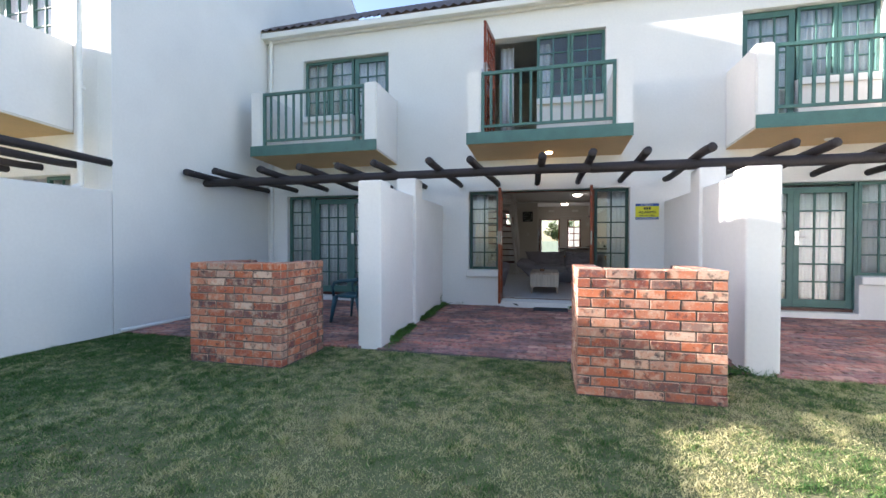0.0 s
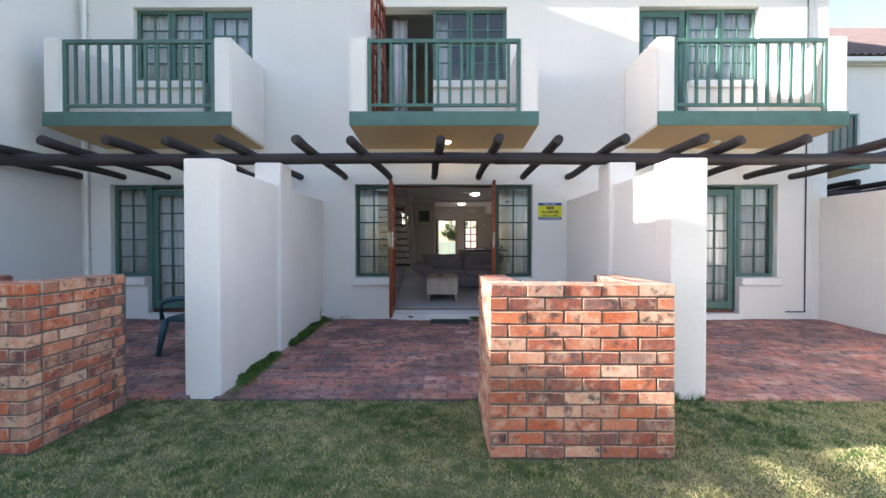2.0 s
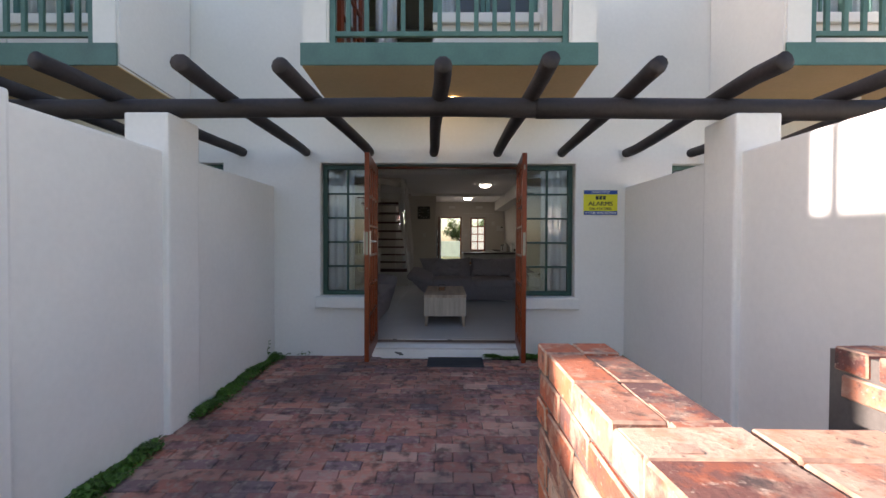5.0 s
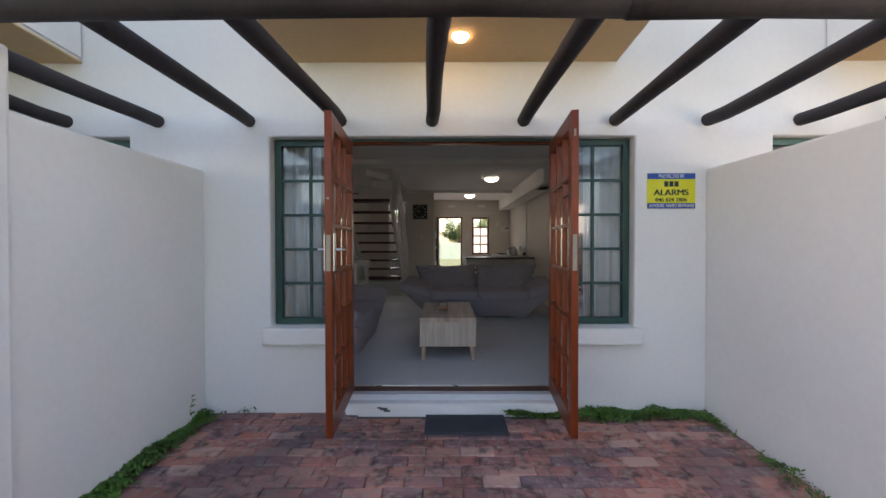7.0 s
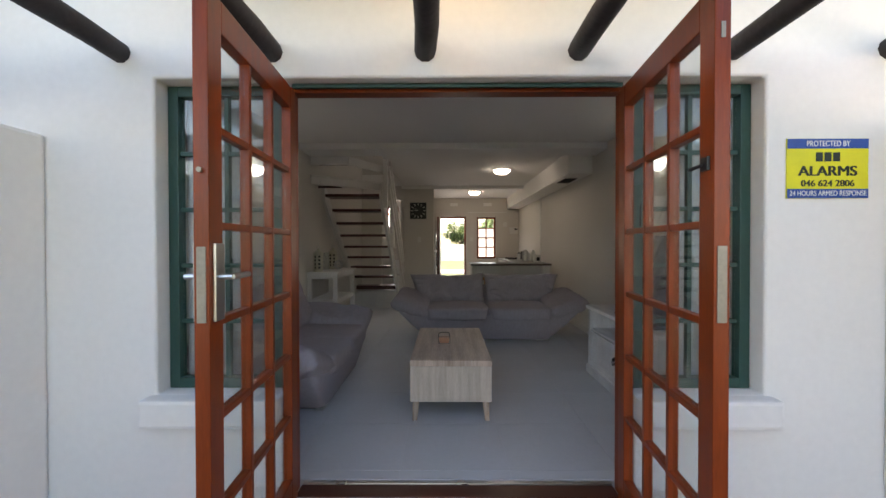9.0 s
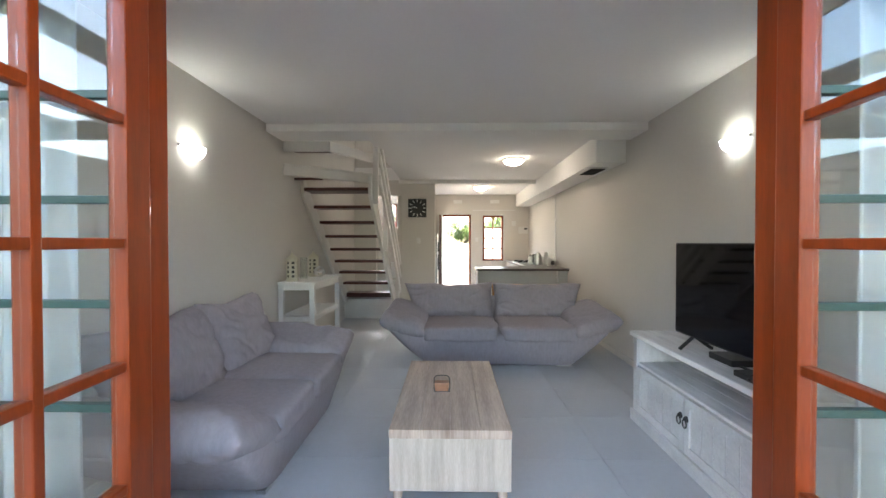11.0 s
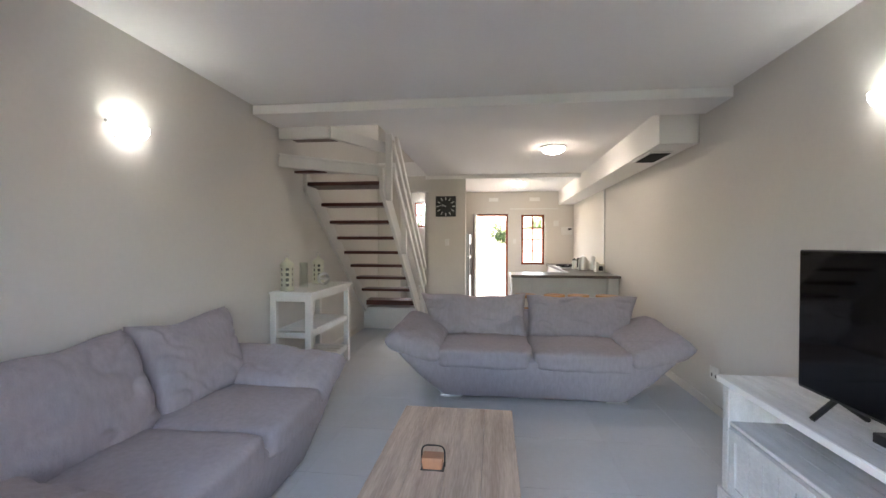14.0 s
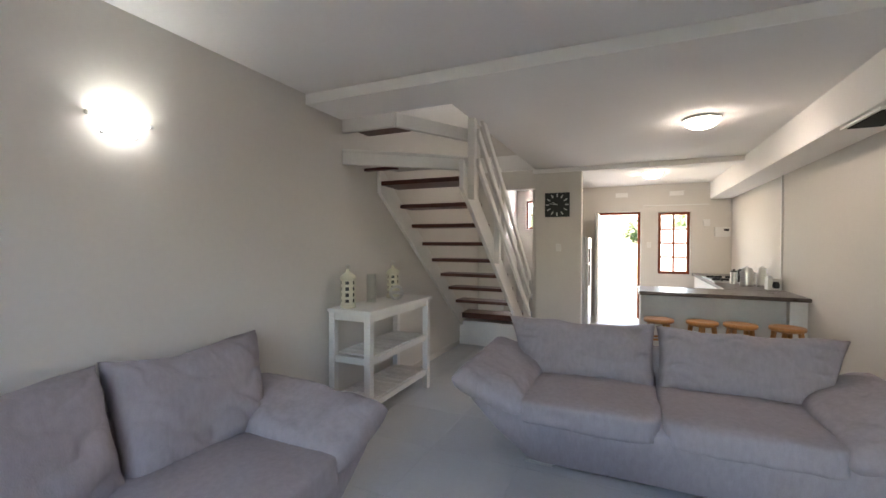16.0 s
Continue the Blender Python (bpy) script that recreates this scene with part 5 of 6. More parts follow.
RUBBER = mat("dark_grey_rubber", (0.055, 0.06, 0.07), 0.85, 0.15, 8, 120, 0.5, 0.003)
dm = thing("door_mat", "dark grey ribbed rubber door mat", "mat", (0.27, 7.76, 0.08))
boxes("mat_base", RUBBER, dm, (-0.03, 0.57, 7.60, 7.925, 0.003, 0.012), bevel=0.003, m=SLOPE)
for k in range(26):
    boxes("rib", RUBBER, dm, (-0.005 + 0.022 * k, 0.006 + 0.022 * k, 7.625, 7.90, 0.0125, 0.017), m=SLOPE)
# small gecko mark on the step, built from three thin dark plates
GECKO = mat("dark_grey_mark", (0.10, 0.10, 0.09), 0.9, 0.2, 20, 90, 0.1, 0.001)
ge = thing("step_mark", "small dark gecko mark on the door step", "mark", (-0.35, 7.94, 0.1))
boxes("chip", GECKO, ge, (-0.39, -0.33, 7.937, 7.9395, 0.118, 0.138), (-0.36, -0.31, 7.937, 7.9395, 0.105, 0.121), (-0.41, -0.375, 7.937, 7.9395, 0.131, 0.143))

for n, x in enumerate((-3.9, 0.23, 4.35)):
    lit = n == 1
    l = thing("soffit_light", ("lit " if lit else "unlit ") + "round bulkhead light under the balcony", "lamp", (x, 7.64, 2.92), "lights under the balconies")
    bm = bmesh.new()
    lathe(bm, [(0.075, 0.0), (0.075, -0.025), (0.065, -0.03)], x, 7.64, 2.923)
    part("rim", bm, METAL, l)
    bm = bmesh.new()
    lathe(bm, [(0.064, -0.025), (0.06, -0.06), (0.04, -0.085), (0.001, -0.092)], x, 7.64, 2.923)
    part("shade", bm, glow_mat("lit_soffit_glass", (1.0, 0.68, 0.33), 6.0) if lit else WHITE_PLASTIC, l, smooth=True)

# rain pipes and cables on the facade
def downpipe(x, z0, z1, fy, label):
    p = thing("downpipe", label, "pipe", (x, fy, z0))
    bm = bmesh.new()
    rod(bm, (x, fy - 0.05, z0 + 0.05), (x, fy - 0.05, z1), 0.037, seg=14)
    rod(bm, (x, fy - 0.05, z0 + 0.07), (x, fy - 0.16, z0 + 0.015), 0.037, seg=14)
    part("pipe", bm, WHITE_PLASTIC, p, smooth=False)
    for z in (1.2, 3.4, 5.0):
        boxes("clip", WHITE_PLASTIC, p, (x - 0.05, x + 0.05, fy - 0.06, fy - 0.001, z, z + 0.03))


downpipe(-5.60, 0.0, 5.8, FY, "white round rain pipe in the facade corner")
downpipe(-5.73 + 0.2 - 0.55, 2.0, 5.8, 4.5, "white round rain pipe on the neighbouring facade")
cb = thing("cable", "grey cable running down the facade corner", "cable", (6.0, FY, 0.2))
bm = bmesh.new()
rod(bm, (6.02, FY - 0.012, 0.2), (6.02, FY - 0.012, 5.6), 0.010, seg=8)
rod(bm, (5.72, FY - 0.012, 0.2), (6.02, FY - 0.012, 0.2), 0.010, seg=8)
part("line", bm, RUBBER, cb)
gp = thing("garden_pipe", "thin white waste pipe along the wall foot", "pipe", (-5.3, 5.5, 0.02))
bm = bmesh.new()
rod(bm, (-5.60, 4.6, 0.03), (-5.45, 7.9, 0.03), 0.03, seg=12)
part("pipe", bm, WHITE_PLASTIC, gp)

# plastic chair on the neighbouring patio
CHAIR = mat("teal_plastic", (0.018, 0.075, 0.10), 0.45, 0.1, 6, 60, 0.05, 0.001)
ch = thing("garden_chair", "dark teal moulded plastic garden armchair", "chair")


def tube(name, pts, r, parent, flat=1.0):
    """A smooth round bar along the points, flattened sideways by flat."""
    bm = bmesh.new()
    seg, rings = 10, []
    pts = [Vector(p) for p in pts]
    for i, p in enumerate(pts):
        d = (pts[min(i + 1, len(pts) - 1)] - pts[max(i - 1, 0)]).normalized()
        q = d.to_track_quat("Z", "X")
        rr = r[i] if isinstance(r, (list, tuple)) else r
        rings.append([bm.verts.new(p + q @ Vector((rr * math.cos(2 * math.pi * k / seg), flat * rr * math.sin(2 * math.pi * k / seg), 0))) for k in range(seg)])
    for a, b in zip(rings, rings[1:]):
        for k in range(seg):
            bm.faces.new((a[k], a[(k + 1) % seg], b[(k + 1) % seg], b[k]))
    bm.faces.new(rings[0]), bm.faces.new(rings[-1])
    return part(name, bm, CHAIR, parent, smooth=True)


bm = bmesh.new()
cushion(bm, (0.47, 0.46, 0.06), pose(0, 0, 0.41), 6, -0.02, 0.0, 9)
part("seat", bm, CHAIR, ch, smooth=True)
for k in range(6):
    x = -0.155 + 0.062 * k
    tube("back_slat", [(x, 0.20, 0.40), (x * 1.06, 0.235, 0.60), (x * 1.12, 0.285, 0.80 - 0.6 * x * x)], 0.024, ch, 0.35)
tube("back_rim", [(-0.235, 0.19, 0.38), (-0.255, 0.23, 0.60), (-0.245, 0.27, 0.74), (-0.17, 0.295, 0.83), (0, 0.305, 0.86), (0.17, 0.295, 0.83), (0.245, 0.27, 0.74), (0.255, 0.23, 0.60), (0.235, 0.19, 0.38)], 0.026, ch, 0.8)
for q in (-1, 1):
    tube("armrest", [(q * 0.25, 0.24, 0.68), (q * 0.275, 0.10, 0.665), (q * 0.285, -0.08, 0.65), (q * 0.28, -0.19, 0.62), (q * 0.27, -0.235, 0.55), (q * 0.255, -0.22, 0.41)], 0.027, ch, 0.75)
    tube("leg", [(q * 0.235, -0.20, 0.42), (q * 0.255, -0.235, 0.20), (q * 0.275, -0.265, 0.0)], (0.045, 0.033, 0.024), ch, 0.7)
    tube("leg", [(q * 0.225, 0.18, 0.42), (q * 0.245, 0.235, 0.20), (q * 0.265, 0.285, 0.0)], (0.045, 0.033, 0.024), ch, 0.7)
ch.matrix_basis = pose(-2.74, 6.12, 0.036, 0, 0, -98)


# ---- back yard seen through the kitchen door ----
PATH_MAT = mat("pale_concrete", (0.40, 0.37, 0.33), 0.9, 0.1, 1.5, 40, 0.4, 0.006)
structure(boxes("back_path", PATH_MAT, None, (-0.6, 2.4, BY + 0.26, 24.0, -0.05, 0.06), bevel=0.01), "pale concrete path behind the house", "path")
structure(boxes("back_drive", PATH_MAT, None, (-6.0, 2.0, 27.5, 30.5, -0.05, 0.0), bevel=0.01), "pale concrete drive across the lawn", "path")
structure(boxes("garden_wall", mat("pale_green_wall", (0.42, 0.50, 0.40), 0.9, 0.08, 2, 40, 0.3, 0.005), None, (-16, 16, 44.0, 44.25, -0.1, 1.45), bevel=0.02), "pale green plastered garden wall", "wall")
structure(boxes("court_wall", PLASTER, None, (1.3, 7.0, 24.1, 24.3, -0.1, 2.15), bevel=0.02), "pale plastered wall of the back court", "wall")
LEAF = mat("green_leaves", (0.085, 0.13, 0.028), 0.55, 0.25, 3, 40, 0.1, 0.001, island=0.5)
BARK = mat("grey_brown_bark", (0.10, 0.075, 0.055), 0.95, 0.3, 5, 30, 0.8, 0.02, stretch=(1, 1, 0.3))


def leaves(n, centres, r, size, rnd):
    vs, fs = [], []
    for k in range(n):
        c = centres[rnd.randrange(len(centres))]
        d = Vector((rnd.gauss(0, 1), rnd.gauss(0, 1), rnd.gauss(0, 0.8))).normalized() * r * rnd.random() ** 0.5
        p = Vector(c) + d
        m = Euler((rnd.random() * 6.3, rnd.random() * 6.3, rnd.random() * 6.3)).to_matrix()
        s = size * rnd.uniform(0.6, 1.4)
        b = len(vs)
        vs += [tuple(p + m @ Vector(q)) for q in ((-s, 0, 0), (0, -0.4 * s, 0.1 * s), (s, 0, 0), (0, 0.4 * s, 0.1 * s))]
        fs.append((b, b + 1, b + 2, b + 3))
    me = bpy.data.meshes.new("crown")
    me.from_pydata(vs, [], fs)
    me.materials.append(LEAF)
    return me


def tree(x, y, h, seed):
    rnd = random.Random(seed)
    t = thing("tree", "leafy green garden tree behind the wall", "tree", (x, y, -0.03), "trees behind the wall")
    bm = bmesh.new()
    rod(bm, (x, y, -0.1), (x + 0.15, y, h * 0.45), 0.22, 0.14, 10)
    tips = []
    for k in range(9):
        a = k * 2.4 + rnd.random()
        e = Vector((x + 0.15 + 0.32 * h * math.cos(a) * rnd.uniform(0.5, 1), y + 0.3 * h * math.sin(a) * rnd.uniform(0.5, 1), h * rnd.uniform(0.5, 0.98)))
        b = Vector((x + 0.1, y, h * rnd.uniform(0.3, 0.45)))
        rod(bm, b, e, 0.08, 0.02, 7)
        tips += [e, b.lerp(e, 0.7), e + Vector((rnd.uniform(-.8, .8), rnd.uniform(-.8, .8), rnd.uniform(-.5, .5)))]
    part("trunk", bm, BARK, t)
    ob = new("crown", leaves(4200, tips, 0.16 * h, 0.11, rnd))
    ob.parent = t
    ob.matrix_parent_inverse = t.matrix_basis.inverted()


for k, (x, y, h) in enumerate(((-6.5, 47, 5.5), (1.5, 49, 3.7), (4.6, 46.5, 4.8), (-9.5, 50, 7.5), (9.5, 49, 7.0), (-14.0, 54, 6.0))):
    tree(x, y, h, 11 + k)


# ---- lawn ----
def blade_mat():
    m = bpy.data.materials.new("grass_blades")
    m.use_nodes = True
    n, l = m.node_tree.nodes, m.node_tree.links
    b = n["Principled BSDF"]
    g = n.new("ShaderNodeNewGeometry")
    tx = n.new("ShaderNodeTexNoise")
    tx.inputs["Scale"].default_value, tx.inputs["Detail"].default_value = 1.3, 4
    l.new(g.outputs["Position"], tx.inputs[0])
    mr = n.new("ShaderNodeMapRange")
    mr.inputs[1].default_value, mr.inputs[2].default_value, mr.inputs[3].default_value, mr.inputs[4].default_value = 0.36, 0.62, -0.42, 0.34
    l.new(tx.outputs[0], mr.inputs[0])
    # small tufts, and a fresher strip along the tall wall
    tuft = n.new("ShaderNodeTexNoise")
    tuft.inputs["Scale"].default_value, tuft.inputs["Detail"].default_value = 9.0, 3
    l.new(g.outputs["Position"], tuft.inputs[0])
    tm = n.new("ShaderNodeMapRange")
    tm.inputs[1].default_value, tm.inputs[2].default_value, tm.inputs[3].default_value, tm.inputs[4].default_value = 0.36, 0.62, -0.42, 0.42
    l.new(tuft.outputs[0], tm.inputs[0])
    xyz = n.new("ShaderNodeSeparateXYZ")
    l.new(g.outputs["Position"], xyz.inputs[0])
    wet = n.new("ShaderNodeMapRange")
    wet.inputs[1].default_value, wet.inputs[2].default_value, wet.inputs[3].default_value, wet.inputs[4].default_value = -4.8, -1.4, -0.55, 0.16
    l.new(xyz.outputs["X"], wet.inputs[0])
    s1, s2, ad = n.new("ShaderNodeMath"), n.new("ShaderNodeMath"), n.new("ShaderNodeMath")
    l.new(mr.outputs[0], s1.inputs[0]), l.new(tm.outputs[0], s1.inputs[1])
    l.new(s1.outputs[0], s2.inputs[0]), l.new(wet.outputs[0], s2.inputs[1])
    l.new(s2.outputs[0], ad.inputs[0]), l.new(g.outputs["Random Per Island"], ad.inputs[1])
    cr = n.new("ShaderNodeValToRGB")
    e = cr.color_ramp.elements
    e[0].position, e[0].color = 0.0, (0.06, 0.14, 0.03, 1)
    e[1].position, e[1].color = 1.0, (0.54, 0.50, 0.27, 1)
    for p, c in ((0.3, (0.13, 0.235, 0.06, 1)), (0.55, (0.31, 0.33, 0.14, 1)), (0.75, (0.42, 0.42, 0.19, 1))):
        k = e.new(p)
        k.color = c
    l.new(ad.outputs[0], cr.inputs[0]), l.new(cr.outputs[0], b.inputs["Base Color"])
    b.inputs["Roughness"].default_value = 0.7
    thin, both = n.new("ShaderNodeBsdfTranslucent"), n.new("ShaderNodeMixShader")
    both.inputs[0].default_value = 0.45
    l.new(cr.outputs[0], thin.inputs[0])
    l.new(b.outputs[0], both.inputs[1]), l.new(thin.outputs[0], both.inputs[2]), l.new(both.outputs[0], n["Material Output"].inputs[0])
    return m


BLADES = blade_mat()


def grass(name, label, spots, hmin, hmax, width, seed, clump=False):
    """Blades at the spots (N x 2), one triangle each."""
    rng = np.random.default_rng(seed)
    n = len(spots)
    a = rng.uniform(0, 2 * np.pi, n)
    w = width * rng.uniform(0.6, 1.4, n) / 2
    h = rng.uniform(hmin, hmax, n)
    if clump:
        h *= np.array([0.55 + 1.5 * max(0.0, noise.noise(Vector((9 * p[0], 9 * p[1], 0.4)))) + 0.7 * max(0.0, noise.noise(Vector((3 * p[0], 3 * p[1], 6.1)))) for p in spots.tolist()])
    lean = rng.normal(0, 0.75, (n, 2)) * h[:, None]
    base = np.c_[spots, -0.032 + FALL * (spots[:, 1] - 4.72).clip(0)]
    side = np.c_[np.cos(a) * w, np.sin(a) * w, np.zeros(n)]
    tip = base + np.c_[lean, h]
    v = np.stack([base - side, base + side, tip], 1).reshape(-1, 3)
    me = bpy.data.meshes.new(name)
    me.vertices.add(3 * n), me.loops.add(3 * n), me.polygons.add(n)
    me.vertices.foreach_set("co", v.ravel())
    me.loops.foreach_set("vertex_index", np.arange(3 * n))
    me.polygons.foreach_set("loop_start", np.arange(0, 3 * n, 3))
    me.update(calc_edges=True)
    me.materials.append(BLADES)
    return tagged(new(name, me), label, "grass", kind="stuff")


rng = np.random.default_rng(4)
near = np.c_[rng.uniform(-5.7, 6.2, 520000), 0.6 + 4.13 * rng.uniform(0, 1, 520000) ** 0.9]
near = near[np.array([noise.noise(Vector((14 * p[0], 14 * p[1], 2.2))) + 0.6 * noise.noise(Vector((35 * p[0], 35 * p[1], 8.0))) > -0.5 for p in near.tolist()])]
clear = ~(((near[:, 0] > 0.45) & (near[:, 0] < 1.64) & (near[:, 1] > 3.75) & (near[:, 1] < 4.64)) | ((near[:, 0] > -3.63) & (near[:, 0] < -2.43) & (near[:, 1] > 3.78) & (near[:, 1] < 4.67)))
grass("lawn_grass", "short patchy lawn, green and straw coloured", near[clear], 0.010, 0.030, 0.0075, 5, True)
tufts = []
for a, b, n, w in (((-1.72, 5.1), (-1.745, 5.95), 1300, 0.075), ((-1.735, 6.36), (-1.76, 7.9), 2200, 0.085), ((-1.75, 7.88), (-1.45, 7.93), 500, 0.06), ((0.62, 7.94), (1.0, 7.95), 500, 0.06), ((1.0, 7.92), (2.1, 7.95), 1500, 0.09), ((2.13, 6.4), (2.1, 7.9), 700, 0.06), ((-1.72, 4.7), (-1.70, 5.1), 700, 0.1), ((1.6, 4.7), (2.4, 4.74), 900, 0.1)):
    u = rng.uniform(0, 1, n)
    tufts.append(np.c_[a[0] + (b[0] - a[0]) * u, a[1] + (b[1] - a[1]) * u] + rng.normal(0, w / 2.2, (n, 2)))
tufts = np.concatenate(tufts)
tufts = tufts[np.array([noise.noise(Vector((2.6 * p[0], 2.6 * p[1], 1.7))) > -0.3 for p in tufts])]
tufts = tufts[(tufts[:, 0] > -1.78) & (tufts[:, 0] < 2.42) & (tufts[:, 1] < 7.99)]
WEED = mat("fresh_green_weeds", (0.08, 0.19, 0.022), 0.6, 0.3, 6, 60, 0.1, 0.001, island=0.4)
wg = grass("edge_weeds", "fresh green weeds along the patio edges", tufts[::4], 0.04, 0.10, 0.010, 9)
wg.data.materials[0] = WEED


def leafy(name, label, spots, seed):
    """Low creeping weeds: small pointed leaves in mounds round the spots."""
    rng = np.random.default_rng(seed)
    n = len(spots)
    mound = np.array([0.5 + noise.noise(Vector((6 * p[0], 6 * p[1], 4.2))) for p in spots]).clip(0.12, 1.0)
    c = np.c_[spots, FALL * (spots[:, 1] - 4.72).clip(0) + 0.010 + 0.062 * mound * rng.uniform(0, 1, n) ** 0.7]
    a, tip = rng.uniform(0, 2 * np.pi, n), rng.uniform(-0.3, 0.9, n)
    s = rng.uniform(0.010, 0.021, n)
    d = np.c_[np.cos(a), np.sin(a), np.sin(tip)] * s[:, None]
    w = np.c_[-np.sin(a), np.cos(a), rng.uniform(-0.3, 0.3, n)] * (0.55 * s)[:, None]
    v = np.stack([c - d, c - w, c + d, c + w], 1).reshape(-1, 3)
    me = bpy.data.meshes.new(name)
    me.from_pydata(v.tolist(), [], np.arange(4 * n).reshape(-1, 4).tolist())
    me.materials.append(WEED)
    return tagged(new(name, me), label, "weeds", kind="stuff")


mounds = np.concatenate([tufts + rng.normal(0, 0.025, tufts.shape) for k in range(3)])
mounds = mounds[(mounds[:, 0] > -1.775) & (mounds[:, 0] < 2.16) & (mounds[:, 1] < 7.99)]
mounds = mounds[(mounds[:, 0] < 2.0) | (mounds[:, 1] > 7.8) | (rng.uniform(0, 1, len(mounds)) < 0.2)]
leafy("creeping_weeds", "leafy green creeping weeds along the patio walls", mounds, 21)


sprig = thing("wall_weed", "thin green weed growing from the patio wall foot", "weed", (-1.76, 7.78, 0.08))
bm = bmesh.new()
stem = [Vector((-1.765 + 0.012 * math.sin(1.7 * k), 7.78 + 0.014 * math.sin(2.3 * k), 0.07 + 0.045 * k)) for k in range(6)]
for p, q in zip(stem, stem[1:]):
    rod(bm, p, q, 0.0022, 0.0018, 6)
part("stem", bm, WEED, sprig)
rnd = random.Random(31)
for k in range(16):
    p = stem[rnd.randrange(1, 6)]
    a, r = rnd.uniform(-0.5, 3.6), rnd.uniform(0.012, 0.022)
    d, w = Vector((abs(math.cos(a)), math.sin(a), rnd.uniform(0, 0.6))).normalized() * r, Vector((0, 0.4, 0.3)) * r
    bm = bmesh.new()
    vs = [bm.verts.new(v) for v in (p, p + d * 0.9 + w, p + 2 * d, p + d * 0.9 - w)]
    bm.faces.new(vs)
    leaf_ob = part("leaf", bm, WEED, sprig)
    leaf_ob.modifiers.new("thick", "SOLIDIFY").thickness = 0.0008


# ---- bricks ----
def brick_mat(name, stops, joined, spots, rough=0.85, stain=0.0):
    """Fired clay: each brick its own shade, with burnt blotches."""
    m = bpy.data.materials.new(name)
    m.use_nodes = True
    n, l = m.node_tree.nodes, m.node_tree.links
    b = n["Principled BSDF"]
    src = n.new("ShaderNodeNewGeometry").outputs["Random Per Island"] if joined else n.new("ShaderNodeObjectInfo").outputs["Random"]
    cr = n.new("ShaderNodeValToRGB")
    e = cr.color_ramp.elements
    e[0].position, e[0].color = 0.0, (*stops[0], 1)
    e[1].position, e[1].color = 1.0, (*stops[-1], 1)
    for k, c in enumerate(stops[1:-1]):
        q = e.new((k + 1) / (len(stops) - 1))
        q.color = (*c, 1)
    l.new(src, cr.inputs[0])
    g = n.new("ShaderNodeNewGeometry")
    a = n.new("ShaderNodeTexNoise")
    a.inputs["Scale"].default_value, a.inputs["Detail"].default_value = 11 if stain else 14, 6
    f = n.new("ShaderNodeTexNoise")
    f.inputs["Scale"].default_value, f.inputs["Detail"].default_value = 24 if stain else 120, 6
    l.new(g.outputs["Position"], a.inputs[0]), l.new(g.outputs["Position"], f.inputs[0])
    mr = n.new("ShaderNodeMapRange")
    mr.inputs[1].default_value, mr.inputs[2].default_value = 0.50, 0.66
    l.new(a.outputs[0], mr.inputs[0])
    k = n.new("ShaderNodeMath")
    k.operation = "MULTIPLY"
    k.inputs[1].default_value = spots
    l.new(mr.outputs[0], k.inputs[0])
    mix = n.new("ShaderNodeMix")
    mix.data_type = "RGBA"
    mix.inputs[7].default_value = (0.05, 0.035, 0.032, 1)
    l.new(k.outputs[0], mix.inputs[0]), l.new(cr.outputs[0], mix.inputs[6])
    pale = n.new("ShaderNodeMix")
    pale.data_type = "RGBA"
    pale.inputs[7].default_value = (0.42, 0.33, 0.26, 1)
    pm = n.new("ShaderNodeMapRange")
    pm.inputs[1].default_value, pm.inputs[2].default_value, pm.inputs[4].default_value = 0.50, 0.68, 0.65 if stain else 0.5
    l.new(f.outputs[0], pm.inputs[0]), l.new(pm.outputs[0], pale.inputs[0]), l.new(mix.outputs[2], pale.inputs[6])
    col = pale.outputs[2]
    if stain:
        big = n.new("ShaderNodeTexNoise")
        big.inputs["Scale"].default_value, big.inputs["Detail"].default_value = 1.4, 5
        l.new(g.outputs["Position"], big.inputs[0])
        bm_ = n.new("ShaderNodeMapRange")
        bm_.inputs[1].default_value, bm_.inputs[2].default_value, bm_.inputs[4].default_value = 0.44, 0.62, stain
        l.new(big.outputs[0], bm_.inputs[0])
        st = n.new("ShaderNodeMix")
        st.data_type = "RGBA"
        st.inputs[7].default_value = (0.075, 0.058, 0.062, 1)
        l.new(bm_.outputs[0], st.inputs[0]), l.new(col, st.inputs[6])
        col = st.outputs[2]
    l.new(col, b.inputs["Base Color"])
    b.inputs["Roughness"].default_value = rough
    bp = n.new("ShaderNodeBump")
    bp.inputs["Strength"].default_value, bp.inputs["Distance"].default_value = 0.5, 0.004
    ad = n.new("ShaderNodeMath")
    l.new(a.outputs[0], ad.inputs[0]), l.new(f.outputs[0], ad.inputs[1])
    l.new(ad.outputs[0], bp.inputs["Height"]), l.new(bp.outputs[0], b.inputs["Normal"])
    return m


